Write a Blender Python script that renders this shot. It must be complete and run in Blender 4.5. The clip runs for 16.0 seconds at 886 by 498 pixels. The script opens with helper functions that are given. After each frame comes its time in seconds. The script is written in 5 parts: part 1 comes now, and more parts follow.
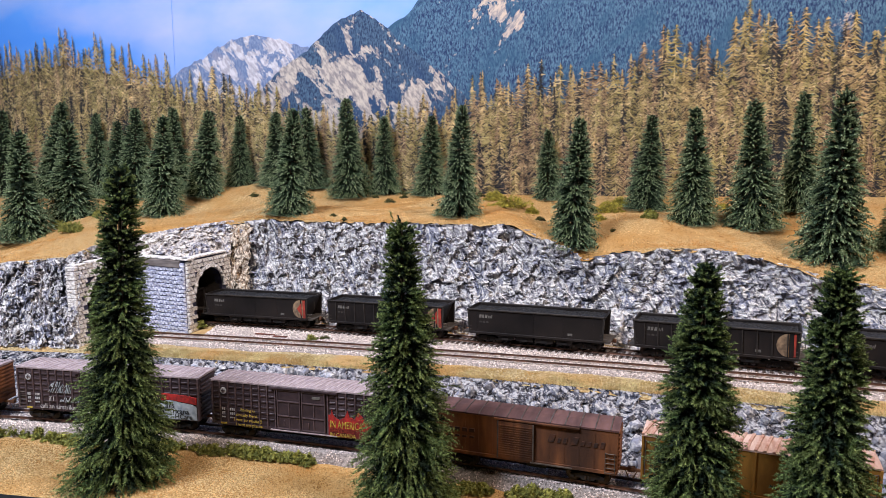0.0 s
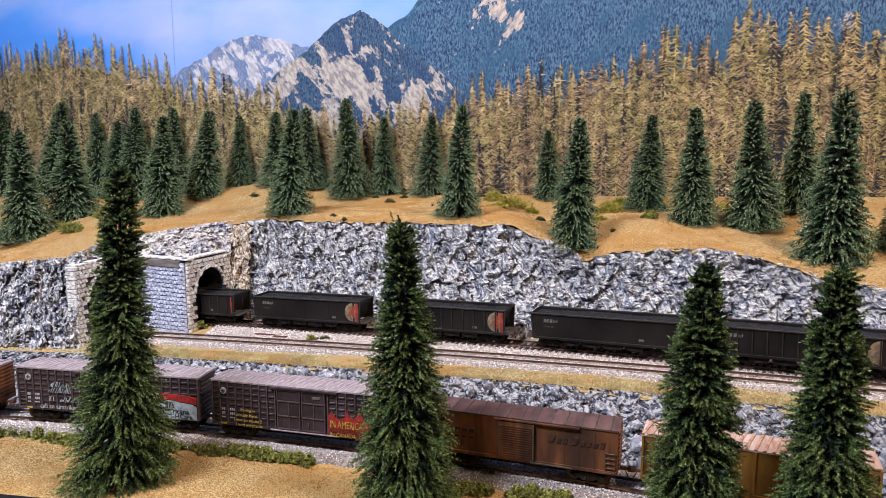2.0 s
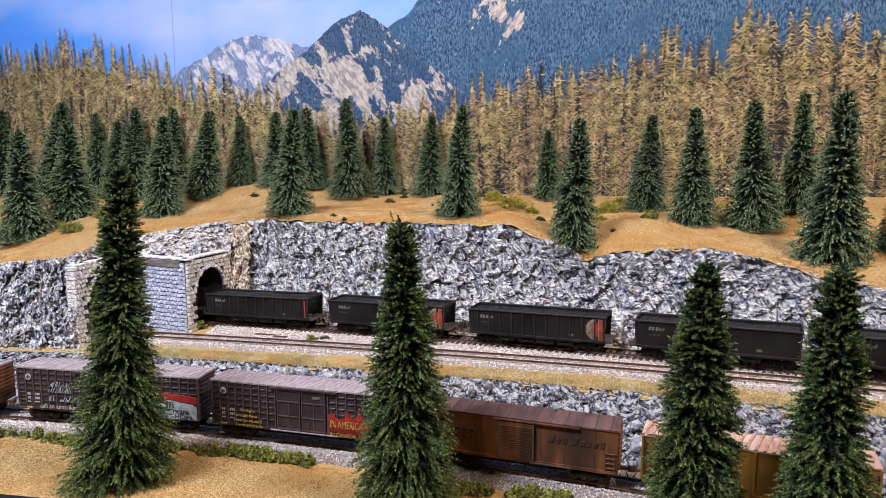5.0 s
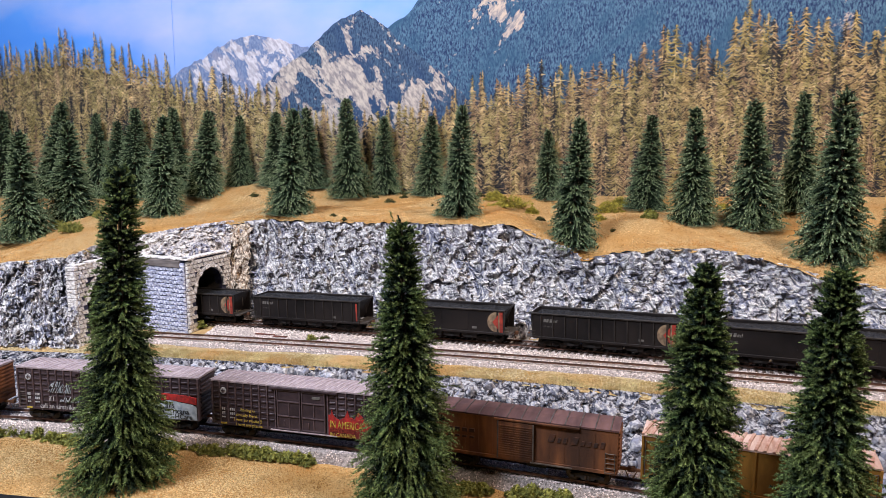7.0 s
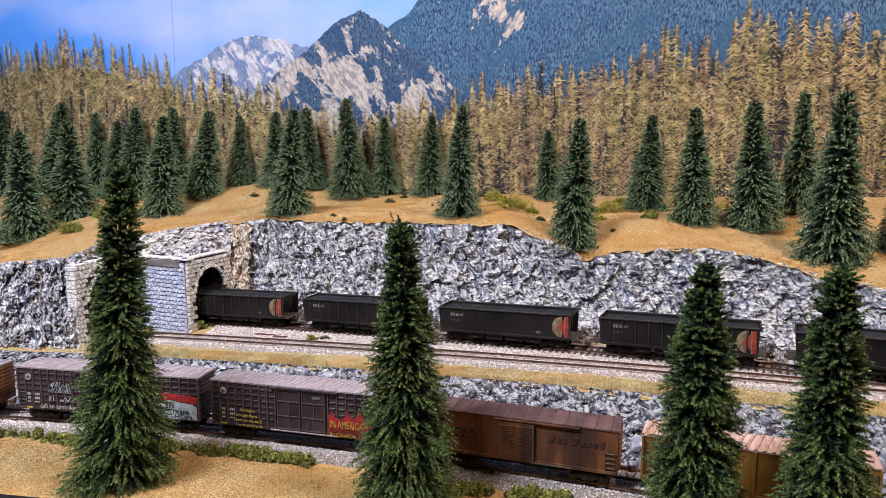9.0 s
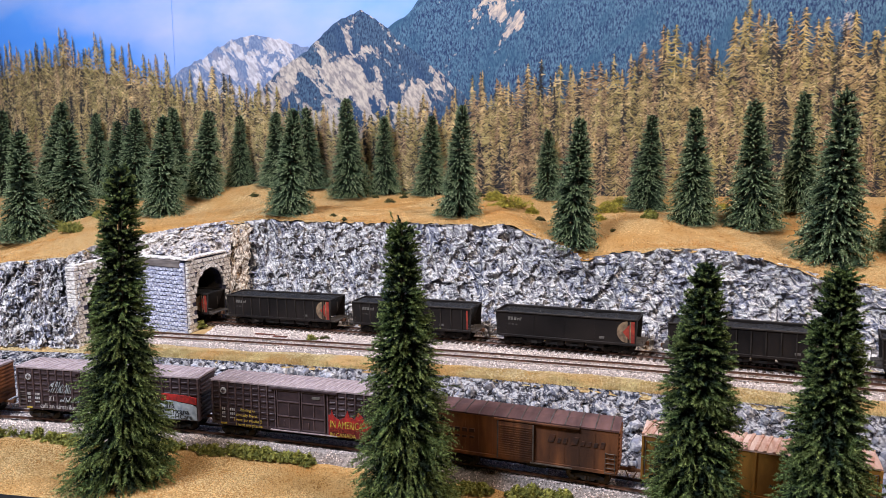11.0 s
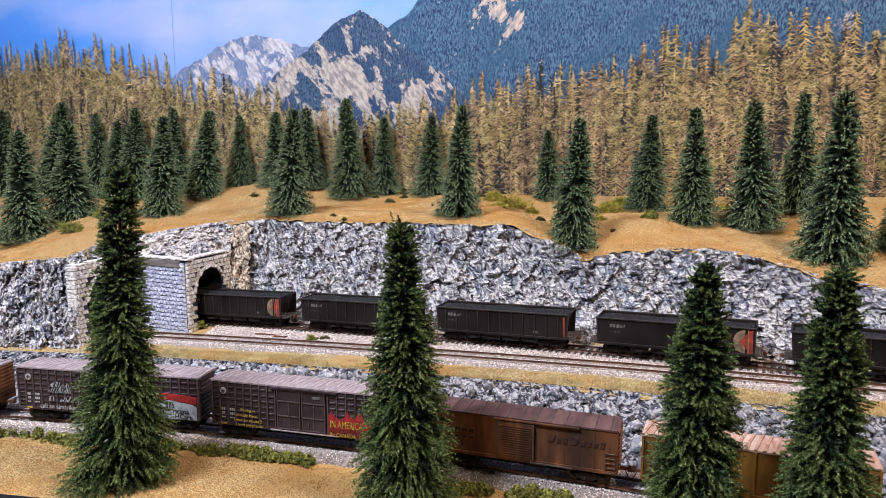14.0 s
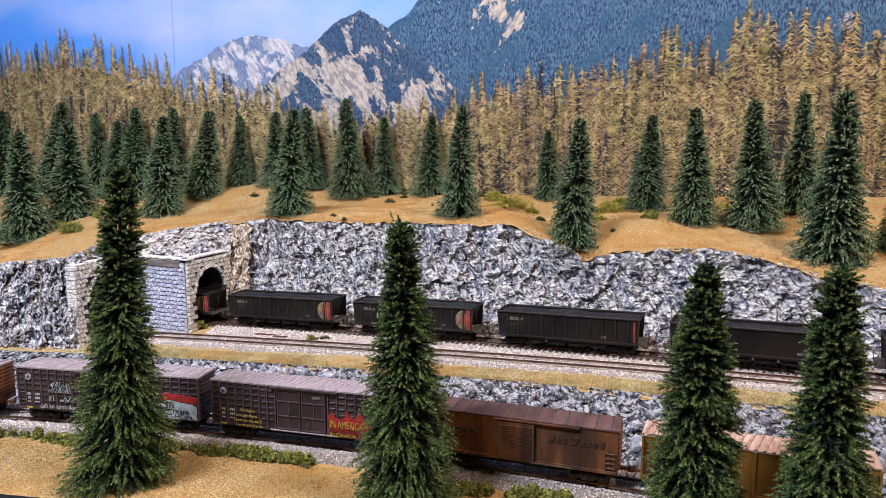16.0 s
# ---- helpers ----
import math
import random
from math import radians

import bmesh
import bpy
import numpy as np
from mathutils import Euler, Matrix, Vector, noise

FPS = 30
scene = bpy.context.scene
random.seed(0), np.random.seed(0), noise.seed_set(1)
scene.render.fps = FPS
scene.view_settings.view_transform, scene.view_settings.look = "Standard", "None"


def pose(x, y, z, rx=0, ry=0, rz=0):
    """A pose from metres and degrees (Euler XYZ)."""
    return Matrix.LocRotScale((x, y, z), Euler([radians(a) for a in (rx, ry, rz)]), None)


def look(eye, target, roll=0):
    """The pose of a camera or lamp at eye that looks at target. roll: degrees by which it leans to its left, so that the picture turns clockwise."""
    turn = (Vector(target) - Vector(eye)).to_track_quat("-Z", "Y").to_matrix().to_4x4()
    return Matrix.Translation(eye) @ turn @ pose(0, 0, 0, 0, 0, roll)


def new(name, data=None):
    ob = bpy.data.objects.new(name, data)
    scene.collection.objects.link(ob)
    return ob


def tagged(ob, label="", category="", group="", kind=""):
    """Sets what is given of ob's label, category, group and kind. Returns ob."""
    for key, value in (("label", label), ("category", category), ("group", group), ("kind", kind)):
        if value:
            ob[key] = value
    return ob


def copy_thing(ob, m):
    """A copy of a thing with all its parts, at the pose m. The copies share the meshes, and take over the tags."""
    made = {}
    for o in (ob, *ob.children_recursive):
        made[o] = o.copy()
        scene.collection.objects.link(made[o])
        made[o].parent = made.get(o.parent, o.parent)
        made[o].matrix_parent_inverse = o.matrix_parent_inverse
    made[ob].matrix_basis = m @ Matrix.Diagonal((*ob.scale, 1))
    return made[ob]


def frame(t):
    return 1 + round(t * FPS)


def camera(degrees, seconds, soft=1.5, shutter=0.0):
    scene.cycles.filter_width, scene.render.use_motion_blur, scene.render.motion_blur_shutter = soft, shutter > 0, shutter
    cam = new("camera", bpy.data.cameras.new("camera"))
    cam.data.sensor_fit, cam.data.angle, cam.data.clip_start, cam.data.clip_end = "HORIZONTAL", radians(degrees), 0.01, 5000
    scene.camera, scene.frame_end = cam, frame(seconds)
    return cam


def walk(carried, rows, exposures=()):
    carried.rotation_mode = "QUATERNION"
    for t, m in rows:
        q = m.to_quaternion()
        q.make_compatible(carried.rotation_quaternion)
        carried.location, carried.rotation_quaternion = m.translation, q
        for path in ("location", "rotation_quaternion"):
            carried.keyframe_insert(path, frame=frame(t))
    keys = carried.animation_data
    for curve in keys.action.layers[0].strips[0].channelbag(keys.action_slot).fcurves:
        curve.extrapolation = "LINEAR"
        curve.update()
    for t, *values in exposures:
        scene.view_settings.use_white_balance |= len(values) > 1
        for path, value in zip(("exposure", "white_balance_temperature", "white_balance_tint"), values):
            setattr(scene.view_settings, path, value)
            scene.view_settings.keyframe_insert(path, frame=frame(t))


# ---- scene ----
cam = camera(64.98, 16.0, 0.7)
EYE = pose(0, 0, 0.25, 82, 0, 0)
walk(cam, [(0, EYE), (16, EYE)], [(0, 0.0, 6500, 16), (16, 0.0, 6500, 16)])

# ---- room light: ceiling lamps over the layout, a dim grey room ----
world = bpy.data.worlds.new("room_world")
scene.world = world
world.use_nodes = True
world.node_tree.nodes["Background"].inputs[0].default_value = (0.8, 0.9, 1.0, 1)
world.node_tree.nodes["Background"].inputs[1].default_value = 0.02


def area_lamp(name, eye, target, sx, sy, watts, colour):
    d = bpy.data.lights.new(name, "AREA")
    d.shape, d.size, d.size_y, d.energy, d.color = "RECTANGLE", sx, sy, watts, colour
    ob = new(name, d)
    ob.matrix_basis = look(eye, target)
    return ob


CEIL = 1.25
area_lamp("warm_lamp", (0.62, 0.20, CEIL - 0.06), (0.10, 0.85, 0.0), 0.34, 0.14, 14.3, (1.0, 0.87, 0.73))
area_lamp("cool_lamp", (-0.62, 0.12, CEIL - 0.06), (-0.35, 1.0, 0.1), 0.40, 0.16, 29.5, (0.82, 0.90, 1.0))


# ---- materials ----
def srgb(r, g, b):
    f = lambda c: c / 12.92 if c <= 0.04045 else ((c + 0.055) / 1.055) ** 2.4
    return (f(r / 255), f(g / 255), f(b / 255), 1)


def material(name, a, b, scale=60.0, rough=0.8, metal=0.0, bump=0.0, bscale=400.0, c=None, cscale=8.0, island=0.0, detail=8.0,
             stretch=(1, 1, 1), lo=0.35, hi=0.65, spec=0.3):
    """Colours a and b mixed by fine noise, c laid over by coarse noise, and relief."""
    m = bpy.data.materials.new(name)
    m.use_nodes = True
    t = m.node_tree
    N, Lk = t.nodes, t.links
    p = N["Principled BSDF"]
    p.inputs["Roughness"].default_value, p.inputs["Metallic"].default_value = rough, metal
    p.inputs["Specular IOR Level"].default_value = spec
    tc = N.new("ShaderNodeTexCoord")
    mp = N.new("ShaderNodeMapping")
    mp.inputs["Scale"].default_value = stretch
    Lk.new(tc.outputs["Object"], mp.inputs["Vector"])

    def fac(sc, lo_, hi_, det):
        n = N.new("ShaderNodeTexNoise")
        n.inputs["Scale"].default_value, n.inputs["Detail"].default_value = sc, det
        Lk.new(mp.outputs[0], n.inputs["Vector"])
        r = N.new("ShaderNodeMapRange")
        r.inputs[1].default_value, r.inputs[2].default_value = lo_, hi_
        Lk.new(n.outputs["Fac"], r.inputs[0])
        return r.outputs[0]

    def mix(f, x, y):
        k = N.new("ShaderNodeMix")
        k.data_type = "RGBA"
        Lk.new(f, k.inputs[0])
        for s, v in ((6, x), (7, y)):
            if isinstance(v, tuple):
                k.inputs[s].default_value = v
            else:
                Lk.new(v, k.inputs[s])
        return k.outputs[2]

    col = mix(fac(scale, lo, hi, detail), a, b)
    if c:
        col = mix(fac(cscale, 0.42, 0.68, 5.0), col, c)
    if island:
        g = N.new("ShaderNodeNewGeometry")
        hs = N.new("ShaderNodeHueSaturation")
        r = N.new("ShaderNodeMapRange")
        r.inputs[3].default_value, r.inputs[4].default_value = 1 - island, 1 + island
        Lk.new(g.outputs["Random Per Island"], r.inputs[0])
        Lk.new(r.outputs[0], hs.inputs["Value"])
        Lk.new(col, hs.inputs["Color"])
        col = hs.outputs[0]
    Lk.new(col, p.inputs["Base Color"])
    if bump:
        n = N.new("ShaderNodeTexNoise")
        n.inputs["Scale"].default_value, n.inputs["Detail"].default_value = bscale, 6
        Lk.new(tc.outputs["Object"], n.inputs["Vector"])
        bp = N.new("ShaderNodeBump")
        bp.inputs["Distance"].default_value = bump
        Lk.new(n.outputs["Fac"], bp.inputs["Height"])
        Lk.new(bp.outputs[0], p.inputs["Normal"])
    return m


def plain(name, a, rough=0.7, metal=0.0):
    b = tuple(x * 0.75 for x in a[:3]) + (1,)
    return material(name, a, b, 150, rough, metal, 0.0001, 900)


def rock_material(name, pale, mid, dark, tint, scale, relief):
    """Painted plaster: dry-brushed pale ridges, ink wash in the hollows of one crumpled pattern, both also painting in
    its highlights and shade, bluish and tan stains over it.
    """
    m = bpy.data.materials.new(name)
    m.use_nodes = True
    N, Lk = m.node_tree.nodes, m.node_tree.links
    p = N["Principled BSDF"]
    p.inputs["Roughness"].default_value, p.inputs["Specular IOR Level"].default_value = 0.8, 0.25
    tc = N.new("ShaderNodeTexCoord")
    turned = N.new("ShaderNodeMapping")
    turned.inputs["Rotation"].default_value = (0.0, 0.55, 0.3)
    Lk.new(tc.outputs["Object"], turned.inputs["Vector"])
    aslant = N.new("ShaderNodeMapping")
    aslant.inputs["Scale"].default_value = (1.3, 1.0, 0.7)
    Lk.new(turned.outputs[0], aslant.inputs["Vector"])

    def noise_of(sc, det, kind, warp=0.0):
        n = N.new("ShaderNodeTexNoise")
        n.noise_type = kind
        n.inputs["Scale"].default_value, n.inputs["Detail"].default_value, n.inputs["Distortion"].default_value = sc, det, warp
        Lk.new(aslant.outputs[0], n.inputs["Vector"])
        return n.outputs["Fac"]

    def span(v, lo, hi):
        r = N.new("ShaderNodeMapRange")
        r.inputs[1].default_value, r.inputs[2].default_value = lo, hi
        Lk.new(v, r.inputs[0])
        return r.outputs[0]

    def blend(f, x, y):
        k = N.new("ShaderNodeMix")
        k.data_type = "RGBA"
        Lk.new(f, k.inputs[0])
        for q, v in ((6, x), (7, y)):
            if isinstance(v, tuple):
                k.inputs[q].default_value = v
            else:
                Lk.new(v, k.inputs[q])
        return k.outputs[2]

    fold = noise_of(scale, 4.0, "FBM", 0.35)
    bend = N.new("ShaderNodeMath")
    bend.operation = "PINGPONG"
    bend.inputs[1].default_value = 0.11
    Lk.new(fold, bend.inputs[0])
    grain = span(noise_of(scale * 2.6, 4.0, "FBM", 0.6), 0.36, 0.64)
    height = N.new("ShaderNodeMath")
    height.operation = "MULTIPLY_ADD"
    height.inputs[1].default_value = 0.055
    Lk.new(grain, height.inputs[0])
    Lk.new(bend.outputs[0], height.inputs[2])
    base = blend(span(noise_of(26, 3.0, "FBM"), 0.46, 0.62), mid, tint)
    # highlights on ridges and shade in hollows, coloured by the relief's own height
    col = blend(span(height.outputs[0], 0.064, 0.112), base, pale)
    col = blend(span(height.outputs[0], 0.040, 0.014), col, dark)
    Lk.new(col, p.inputs["Base Color"])
    bp = N.new("ShaderNodeBump")
    bp.inputs["Distance"].default_value = relief
    Lk.new(height.outputs[0], bp.inputs["Height"])
    Lk.new(bp.outputs[0], p.inputs["Normal"])
    return m


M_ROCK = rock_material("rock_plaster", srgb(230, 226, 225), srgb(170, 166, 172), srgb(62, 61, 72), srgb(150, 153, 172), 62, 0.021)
# grey rock darkened further to paint in shade between the loose stones
M_LEDGE = rock_material("ledge_rock_gap_shade", srgb(186, 184, 188), srgb(96, 94, 102), srgb(30, 30, 36), srgb(84, 88, 104), 90, 0.016)
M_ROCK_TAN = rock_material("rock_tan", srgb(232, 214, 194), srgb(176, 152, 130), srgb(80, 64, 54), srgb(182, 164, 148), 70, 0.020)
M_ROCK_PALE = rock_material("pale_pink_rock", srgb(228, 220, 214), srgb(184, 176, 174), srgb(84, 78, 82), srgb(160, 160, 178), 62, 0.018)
M_STONE = rock_material("portal_stone", srgb(246, 240, 234), srgb(220, 212, 206), srgb(150, 142, 140), srgb(208, 202, 204), 110, 0.007)
M_GROUND = material("tan_turf", srgb(216, 184, 130), srgb(150, 116, 70), 700, 0.95, bump=0.0022, bscale=700, c=srgb(186, 138, 76), cscale=10, lo=0.44, hi=0.58)
M_TERRACE = material("terrace_turf", srgb(196, 178, 136), srgb(132, 110, 74), 420, 0.95, bump=0.0012, bscale=700, c=srgb(186, 148, 96), cscale=14, lo=0.4, hi=0.6)
M_BALLAST = material("ballast_base", srgb(182, 170, 165), srgb(112, 103, 100), 600, 0.9, bump=0.001, bscale=900)
M_PEBBLE = material("ballast_stone", srgb(238, 225, 219), srgb(190, 175, 168), 300, 0.9, island=0.42)
M_RAIL = material("rail_steel", srgb(110, 78, 62), srgb(66, 48, 40), 200, 0.5, 0.4)
M_TIE = material("tie_wood", srgb(112, 92, 80), srgb(70, 58, 52), 300, 0.85)
M_COAL = material("coal", srgb(44, 44, 46), srgb(16, 16, 18), 500, 0.5, bump=0.0014, bscale=700)
M_HOP = material("hopper_black", srgb(31, 27, 27), srgb(16, 14, 15), 60, 0.55, bump=0.0001, bscale=900, c=srgb(42, 36, 34), cscale=30, spec=0.22)
# lighter than the body, painting thin highlights onto ribs, top rails and posts
M_HOPRIB = material("hopper_rib_highlight", srgb(54, 49, 46), srgb(32, 29, 28), 120, 0.55)
M_UNDER = material("underframe_black", srgb(40, 36, 34), srgb(26, 24, 24), 90, 0.7)
M_WHEEL = material("wheel_steel", srgb(70, 60, 54), srgb(40, 36, 34), 200, 0.5, 0.5)
M_BLACK = plain("fascia_black", srgb(22, 22, 24))
M_WALL = material("room_paint", srgb(112, 114, 120), srgb(104, 106, 112), 6, 0.9)
M_FLOOR = material("room_floor", srgb(110, 100, 92), srgb(90, 82, 76), 8, 0.7)
M_PURPLE = material("boxcar_purple_brown", srgb(66, 53, 57), srgb(48, 38, 42), 70, 0.5, c=srgb(78, 64, 68), cscale=25)
# lighter purple that paints highlights onto raised posts, bars and rods
M_POSTLIT = material("purple_post_highlight", srgb(98, 82, 85), srgb(70, 57, 61), 200, 0.6)
M_PROOF = material("boxcar_roof_pale", srgb(168, 152, 154), srgb(136, 122, 125), 160, 0.65, stretch=(3, 0.6, 1))
M_RUST = material("boxcar_rust", srgb(146, 92, 56), srgb(92, 56, 38), 75, 0.75, c=srgb(66, 44, 34), cscale=20, stretch=(1.6, 1, 0.35), bump=0.0001)
M_RROOF = material("boxcar_rust_roof", srgb(108, 78, 74), srgb(74, 52, 50), 50, 0.7, stretch=(2, 0.6, 1))
M_YELLOW = material("boxcar_ochre", srgb(152, 108, 44), srgb(116, 80, 34), 50, 0.65, stretch=(1.5, 1, 0.4))
M_YROOF = material("boxcar_pink_roof", srgb(204, 180, 168), srgb(160, 122, 104), 60, 0.6, stretch=(3, 0.6, 1))
M_RED = material("red_print", srgb(190, 50, 44), srgb(128, 40, 40), 260, 0.8)
M_NEEDLE = material("spruce_needles", srgb(96, 118, 66), srgb(48, 66, 40), 90, 0.75, island=0.5, c=srgb(98, 108, 58), cscale=60)
# darker green on inner needles, painting in the shade between the boughs
M_CORE = material("spruce_core_shade", srgb(42, 60, 42), srgb(22, 36, 26), 90, 0.9, island=0.4)
M_TIPS_B = material("pale_spruce_tips", srgb(178, 192, 152), srgb(118, 140, 104), 200, 0.75, island=0.35)
M_TIPS = material("spruce_tips", srgb(146, 160, 92), srgb(96, 116, 68), 200, 0.75, island=0.4)
M_NEEDLE_B = material("spruce_needles_blue", srgb(98, 122, 92), srgb(48, 70, 54), 90, 0.8, island=0.5, c=srgb(106, 124, 84), cscale=60)
M_BARK = material("bark", srgb(70, 56, 42), srgb(44, 36, 28), 300, 0.9)
M_BUSH = material("bush_foam", srgb(150, 148, 74), srgb(90, 96, 48), 200, 0.9, island=0.35)
M_SKY = material("backdrop_sky", srgb(60, 136, 236), srgb(108, 168, 242), 1.8, 0.9, c=srgb(178, 188, 230), cscale=2.4, stretch=(1, 1, 1.9), detail=4)


# ---- small builders ----
class MB:
    """Collects vertices and faces of one part."""

    def __init__(self):
        self.v, self.f = [], []

    def add(self, verts, faces):
        o = len(self.v)
        self.v += [tuple(p) for p in verts]
        self.f += [tuple(i + o for i in q) for q in faces]
        return self

    def box(self, cx, cy, cz, sx, sy, sz, tx=1.0, ty=1.0):
        """A box; tx, ty shrink its foot."""
        a, b, h = sx / 2, sy / 2, sz / 2
        v = [(cx + i * a * tx, cy + j * b * ty, cz - h) for i, j in ((-1, -1), (1, -1), (1, 1), (-1, 1))]
        v += [(cx + i * a, cy + j * b, cz + h) for i, j in ((-1, -1), (1, -1), (1, 1), (-1, 1))]
        return self.add(v, [(3, 2, 1, 0), (4, 5, 6, 7), (0, 1, 5, 4), (1, 2, 6, 5), (2, 3, 7, 6), (3, 0, 4, 7)])

    def prism(self, poly, y0, y1):
        """A polygon in x, z drawn from y0 to y1."""
        n = len(poly)
        v = [(x, y0, z) for x, z in poly] + [(x, y1, z) for x, z in poly]
        return self.add(v, [tuple(range(n)), tuple(range(2 * n - 1, n - 1, -1))] + [(i, i + n, (i + 1) % n + n, (i + 1) % n) for i in range(n)])

    def prism_x(self, poly, x0, x1):
        """A polygon in y, z drawn from x0 to x1."""
        n = len(poly)
        v = [(x0, y, z) for y, z in poly] + [(x1, y, z) for y, z in poly]
        return self.add(v, [tuple(range(n - 1, -1, -1)), tuple(range(n, 2 * n))] + [(i, (i + 1) % n, (i + 1) % n + n, i + n) for i in range(n)])

    def cyl(self, p, q, r, n=10, r2=None):
        p, q = Vector(p), Vector(q)
        w = (q - p).normalized()
        u = w.orthogonal().normalized()
        k = w.cross(u)
        r2 = r if r2 is None else r2
        v = []
        for c, rr in ((p, r), (q, r2)):
            v += [c + (u * math.cos(6.2832 * i / n) + k * math.sin(6.2832 * i / n)) * rr for i in range(n)]
        return self.add(v, [tuple(range(n - 1, -1, -1)), tuple(range(n, 2 * n))] + [(i, (i + 1) % n, (i + 1) % n + n, i + n) for i in range(n)])

    def make(self, name, mat, parent=None, label="", bevel=0.0, smooth=False, at=None):
        me = bpy.data.meshes.new(name)
        me.from_pydata(self.v, [], self.f)
        me.update()
        if bevel:
            bm = bmesh.new()
            bm.from_mesh(me)
            bmesh.ops.bevel(bm, geom=bm.edges[:], offset=bevel, segments=1, affect="EDGES")
            bm.to_mesh(me)
            bm.free()
        me.materials.append(mat)
        if smooth:
            me.polygons.foreach_set("use_smooth", [True] * len(me.polygons))
        ob = new(name, me)
        if parent:
            ob.parent = parent
        if at:
            ob.matrix_basis = at
        if label:
            ob["label"] = label
        return ob


def mesh_np(name, V, F, mat, parent=None, smooth=False, label=""):
    """A mesh from arrays: V n x 3, F m x 3 or m x 4."""
    me = bpy.data.meshes.new(name)
    V, F = np.asarray(V, np.float32), np.asarray(F, np.int32)
    m, k = F.shape
    me.vertices.add(len(V))
    me.vertices.foreach_set("co", V.ravel())
    me.loops.add(m * k)
    me.loops.foreach_set("vertex_index", F.ravel())
    me.polygons.add(m)
    me.polygons.foreach_set("loop_start", np.arange(0, m * k, k, dtype=np.int32))
    me.update(calc_edges=True)
    me.validate()
    me.materials.append(mat)
    me.polygons.foreach_set("use_smooth", [smooth] * len(me.polygons))
    ob = new(name, me)
    if parent:
        ob.parent = parent
    if label:
        ob["label"] = label
    return ob


def grid_faces(nu, nv):
    i = np.arange(nu - 1)[:, None] * nv + np.arange(nv - 1)[None]
    return np.stack([i, i + nv, i + nv + 1, i + 1], -1).reshape(-1, 4)


def value_noise(P, scale, seed):
    """Smooth noise -1..1 at the points P (n x 3)."""
    r = np.random.RandomState(seed)
    T = r.uniform(-1, 1, 4096)
    q = P * scale
    i = np.floor(q).astype(np.int64)
    f = q - i
    f = f * f * (3 - 2 * f)
    out = np.zeros(len(P))
    for dx in (0, 1):
        for dy in (0, 1):
            for dz in (0, 1):
                h = ((i[:, 0] + dx) * 73856093 ^ (i[:, 1] + dy) * 19349663 ^ (i[:, 2] + dz) * 83492791) & 4095
                w = np.where(dx, f[:, 0], 1 - f[:, 0]) * np.where(dy, f[:, 1], 1 - f[:, 1]) * np.where(dz, f[:, 2], 1 - f[:, 2])
                out += T[h] * w
    return out


def facets(P, size, seed):
    """Broken-stone relief: every cell of a loose mosaic is a plane with its own tilt and height, -1..1."""
    q = P / size
    base = np.floor(q).astype(np.int64)
    best = np.full(len(P), 1e9)
    out = np.zeros(len(P))
    for dx in (-1, 0, 1):
        for dy in (-1, 0, 1):
            for dz in (-1, 0, 1):
                c = base + (dx, dy, dz)
                h = (c[:, 0] * 73856093 ^ c[:, 1] * 19349663 ^ c[:, 2] * 83492791 ^ seed * 2654435) & 0xFFFFFF
                rnd = lambda k: ((h * (k * 7919 + 104729) + k * 15485863) >> 4 & 0xFFFF) / 65535.0
                d = q - (c + np.stack([rnd(1), rnd(2), rnd(3)], -1))
                dist = (d ** 2).sum(1)
                hh = (rnd(4) - 0.5) * 1.1 + d[:, 0] * (rnd(5) - 0.5) * 2.2 + d[:, 1] * (rnd(6) - 0.5) * 2.2 + d[:, 2] * (rnd(7) - 0.5) * 2.2
                k = dist < best
                best[k], out[k] = dist[k], hh[k]
    return out


# ---- plan: curves of the layout, x along the benchwork, y away from the viewer ----
def y_low(x): return 0.549 - 0.317 * x - 0.21 * x * x
def y_front(x): return 0.7310 - 0.349 * x - 0.084 * x * x
def y_rear(x): return 0.796 - 0.415 * x - 0.113 * x * x
def y_shelf(x): return 0.668 - 0.3366 * x - 0.13 * x * x
def z_shelf(x): return 0.033 + 0.03 * x
def y_back(x): return 1.2 - 0.3 * x
def z_back(x): return 0.176 + 0.015 * x + 0.020 * np.exp(-((x + 0.33) / 0.15) ** 2)


CREST = [(-1.300, 1.050, 0.094), (-0.648, 0.900, 0.094), (-0.561, 0.870, 0.110), (-0.509, 0.855, 0.116), (-0.460, 0.850, 0.121), (-0.452, 0.890, 0.126), (-0.419, 0.940, 0.133), (-0.358, 0.965, 0.143), (-0.308, 0.983, 0.149), (-0.246, 0.961, 0.158), (-0.171, 0.934, 0.156), (-0.061, 0.891, 0.160), (0.011, 0.861, 0.161), (0.079, 0.833, 0.164), (0.111, 0.818, 0.153), (0.143, 0.805, 0.139), (0.161, 0.796, 0.126), (0.179, 0.788, 0.133), (0.235, 0.762, 0.144), (0.288, 0.737, 0.148), (0.328, 0.718, 0.141), (0.357, 0.704, 0.134), (0.385, 0.690, 0.125), (0.432, 0.666, 0.119), (0.465, 0.649, 0.116), (1.300, 0.136, 0.116)]
CX, CY, CZ = (np.array(c) for c in zip(*CREST))


def y_crest(x): return np.interp(x, CX, CY)
def z_crest(x): return np.interp(x, CX, CZ)


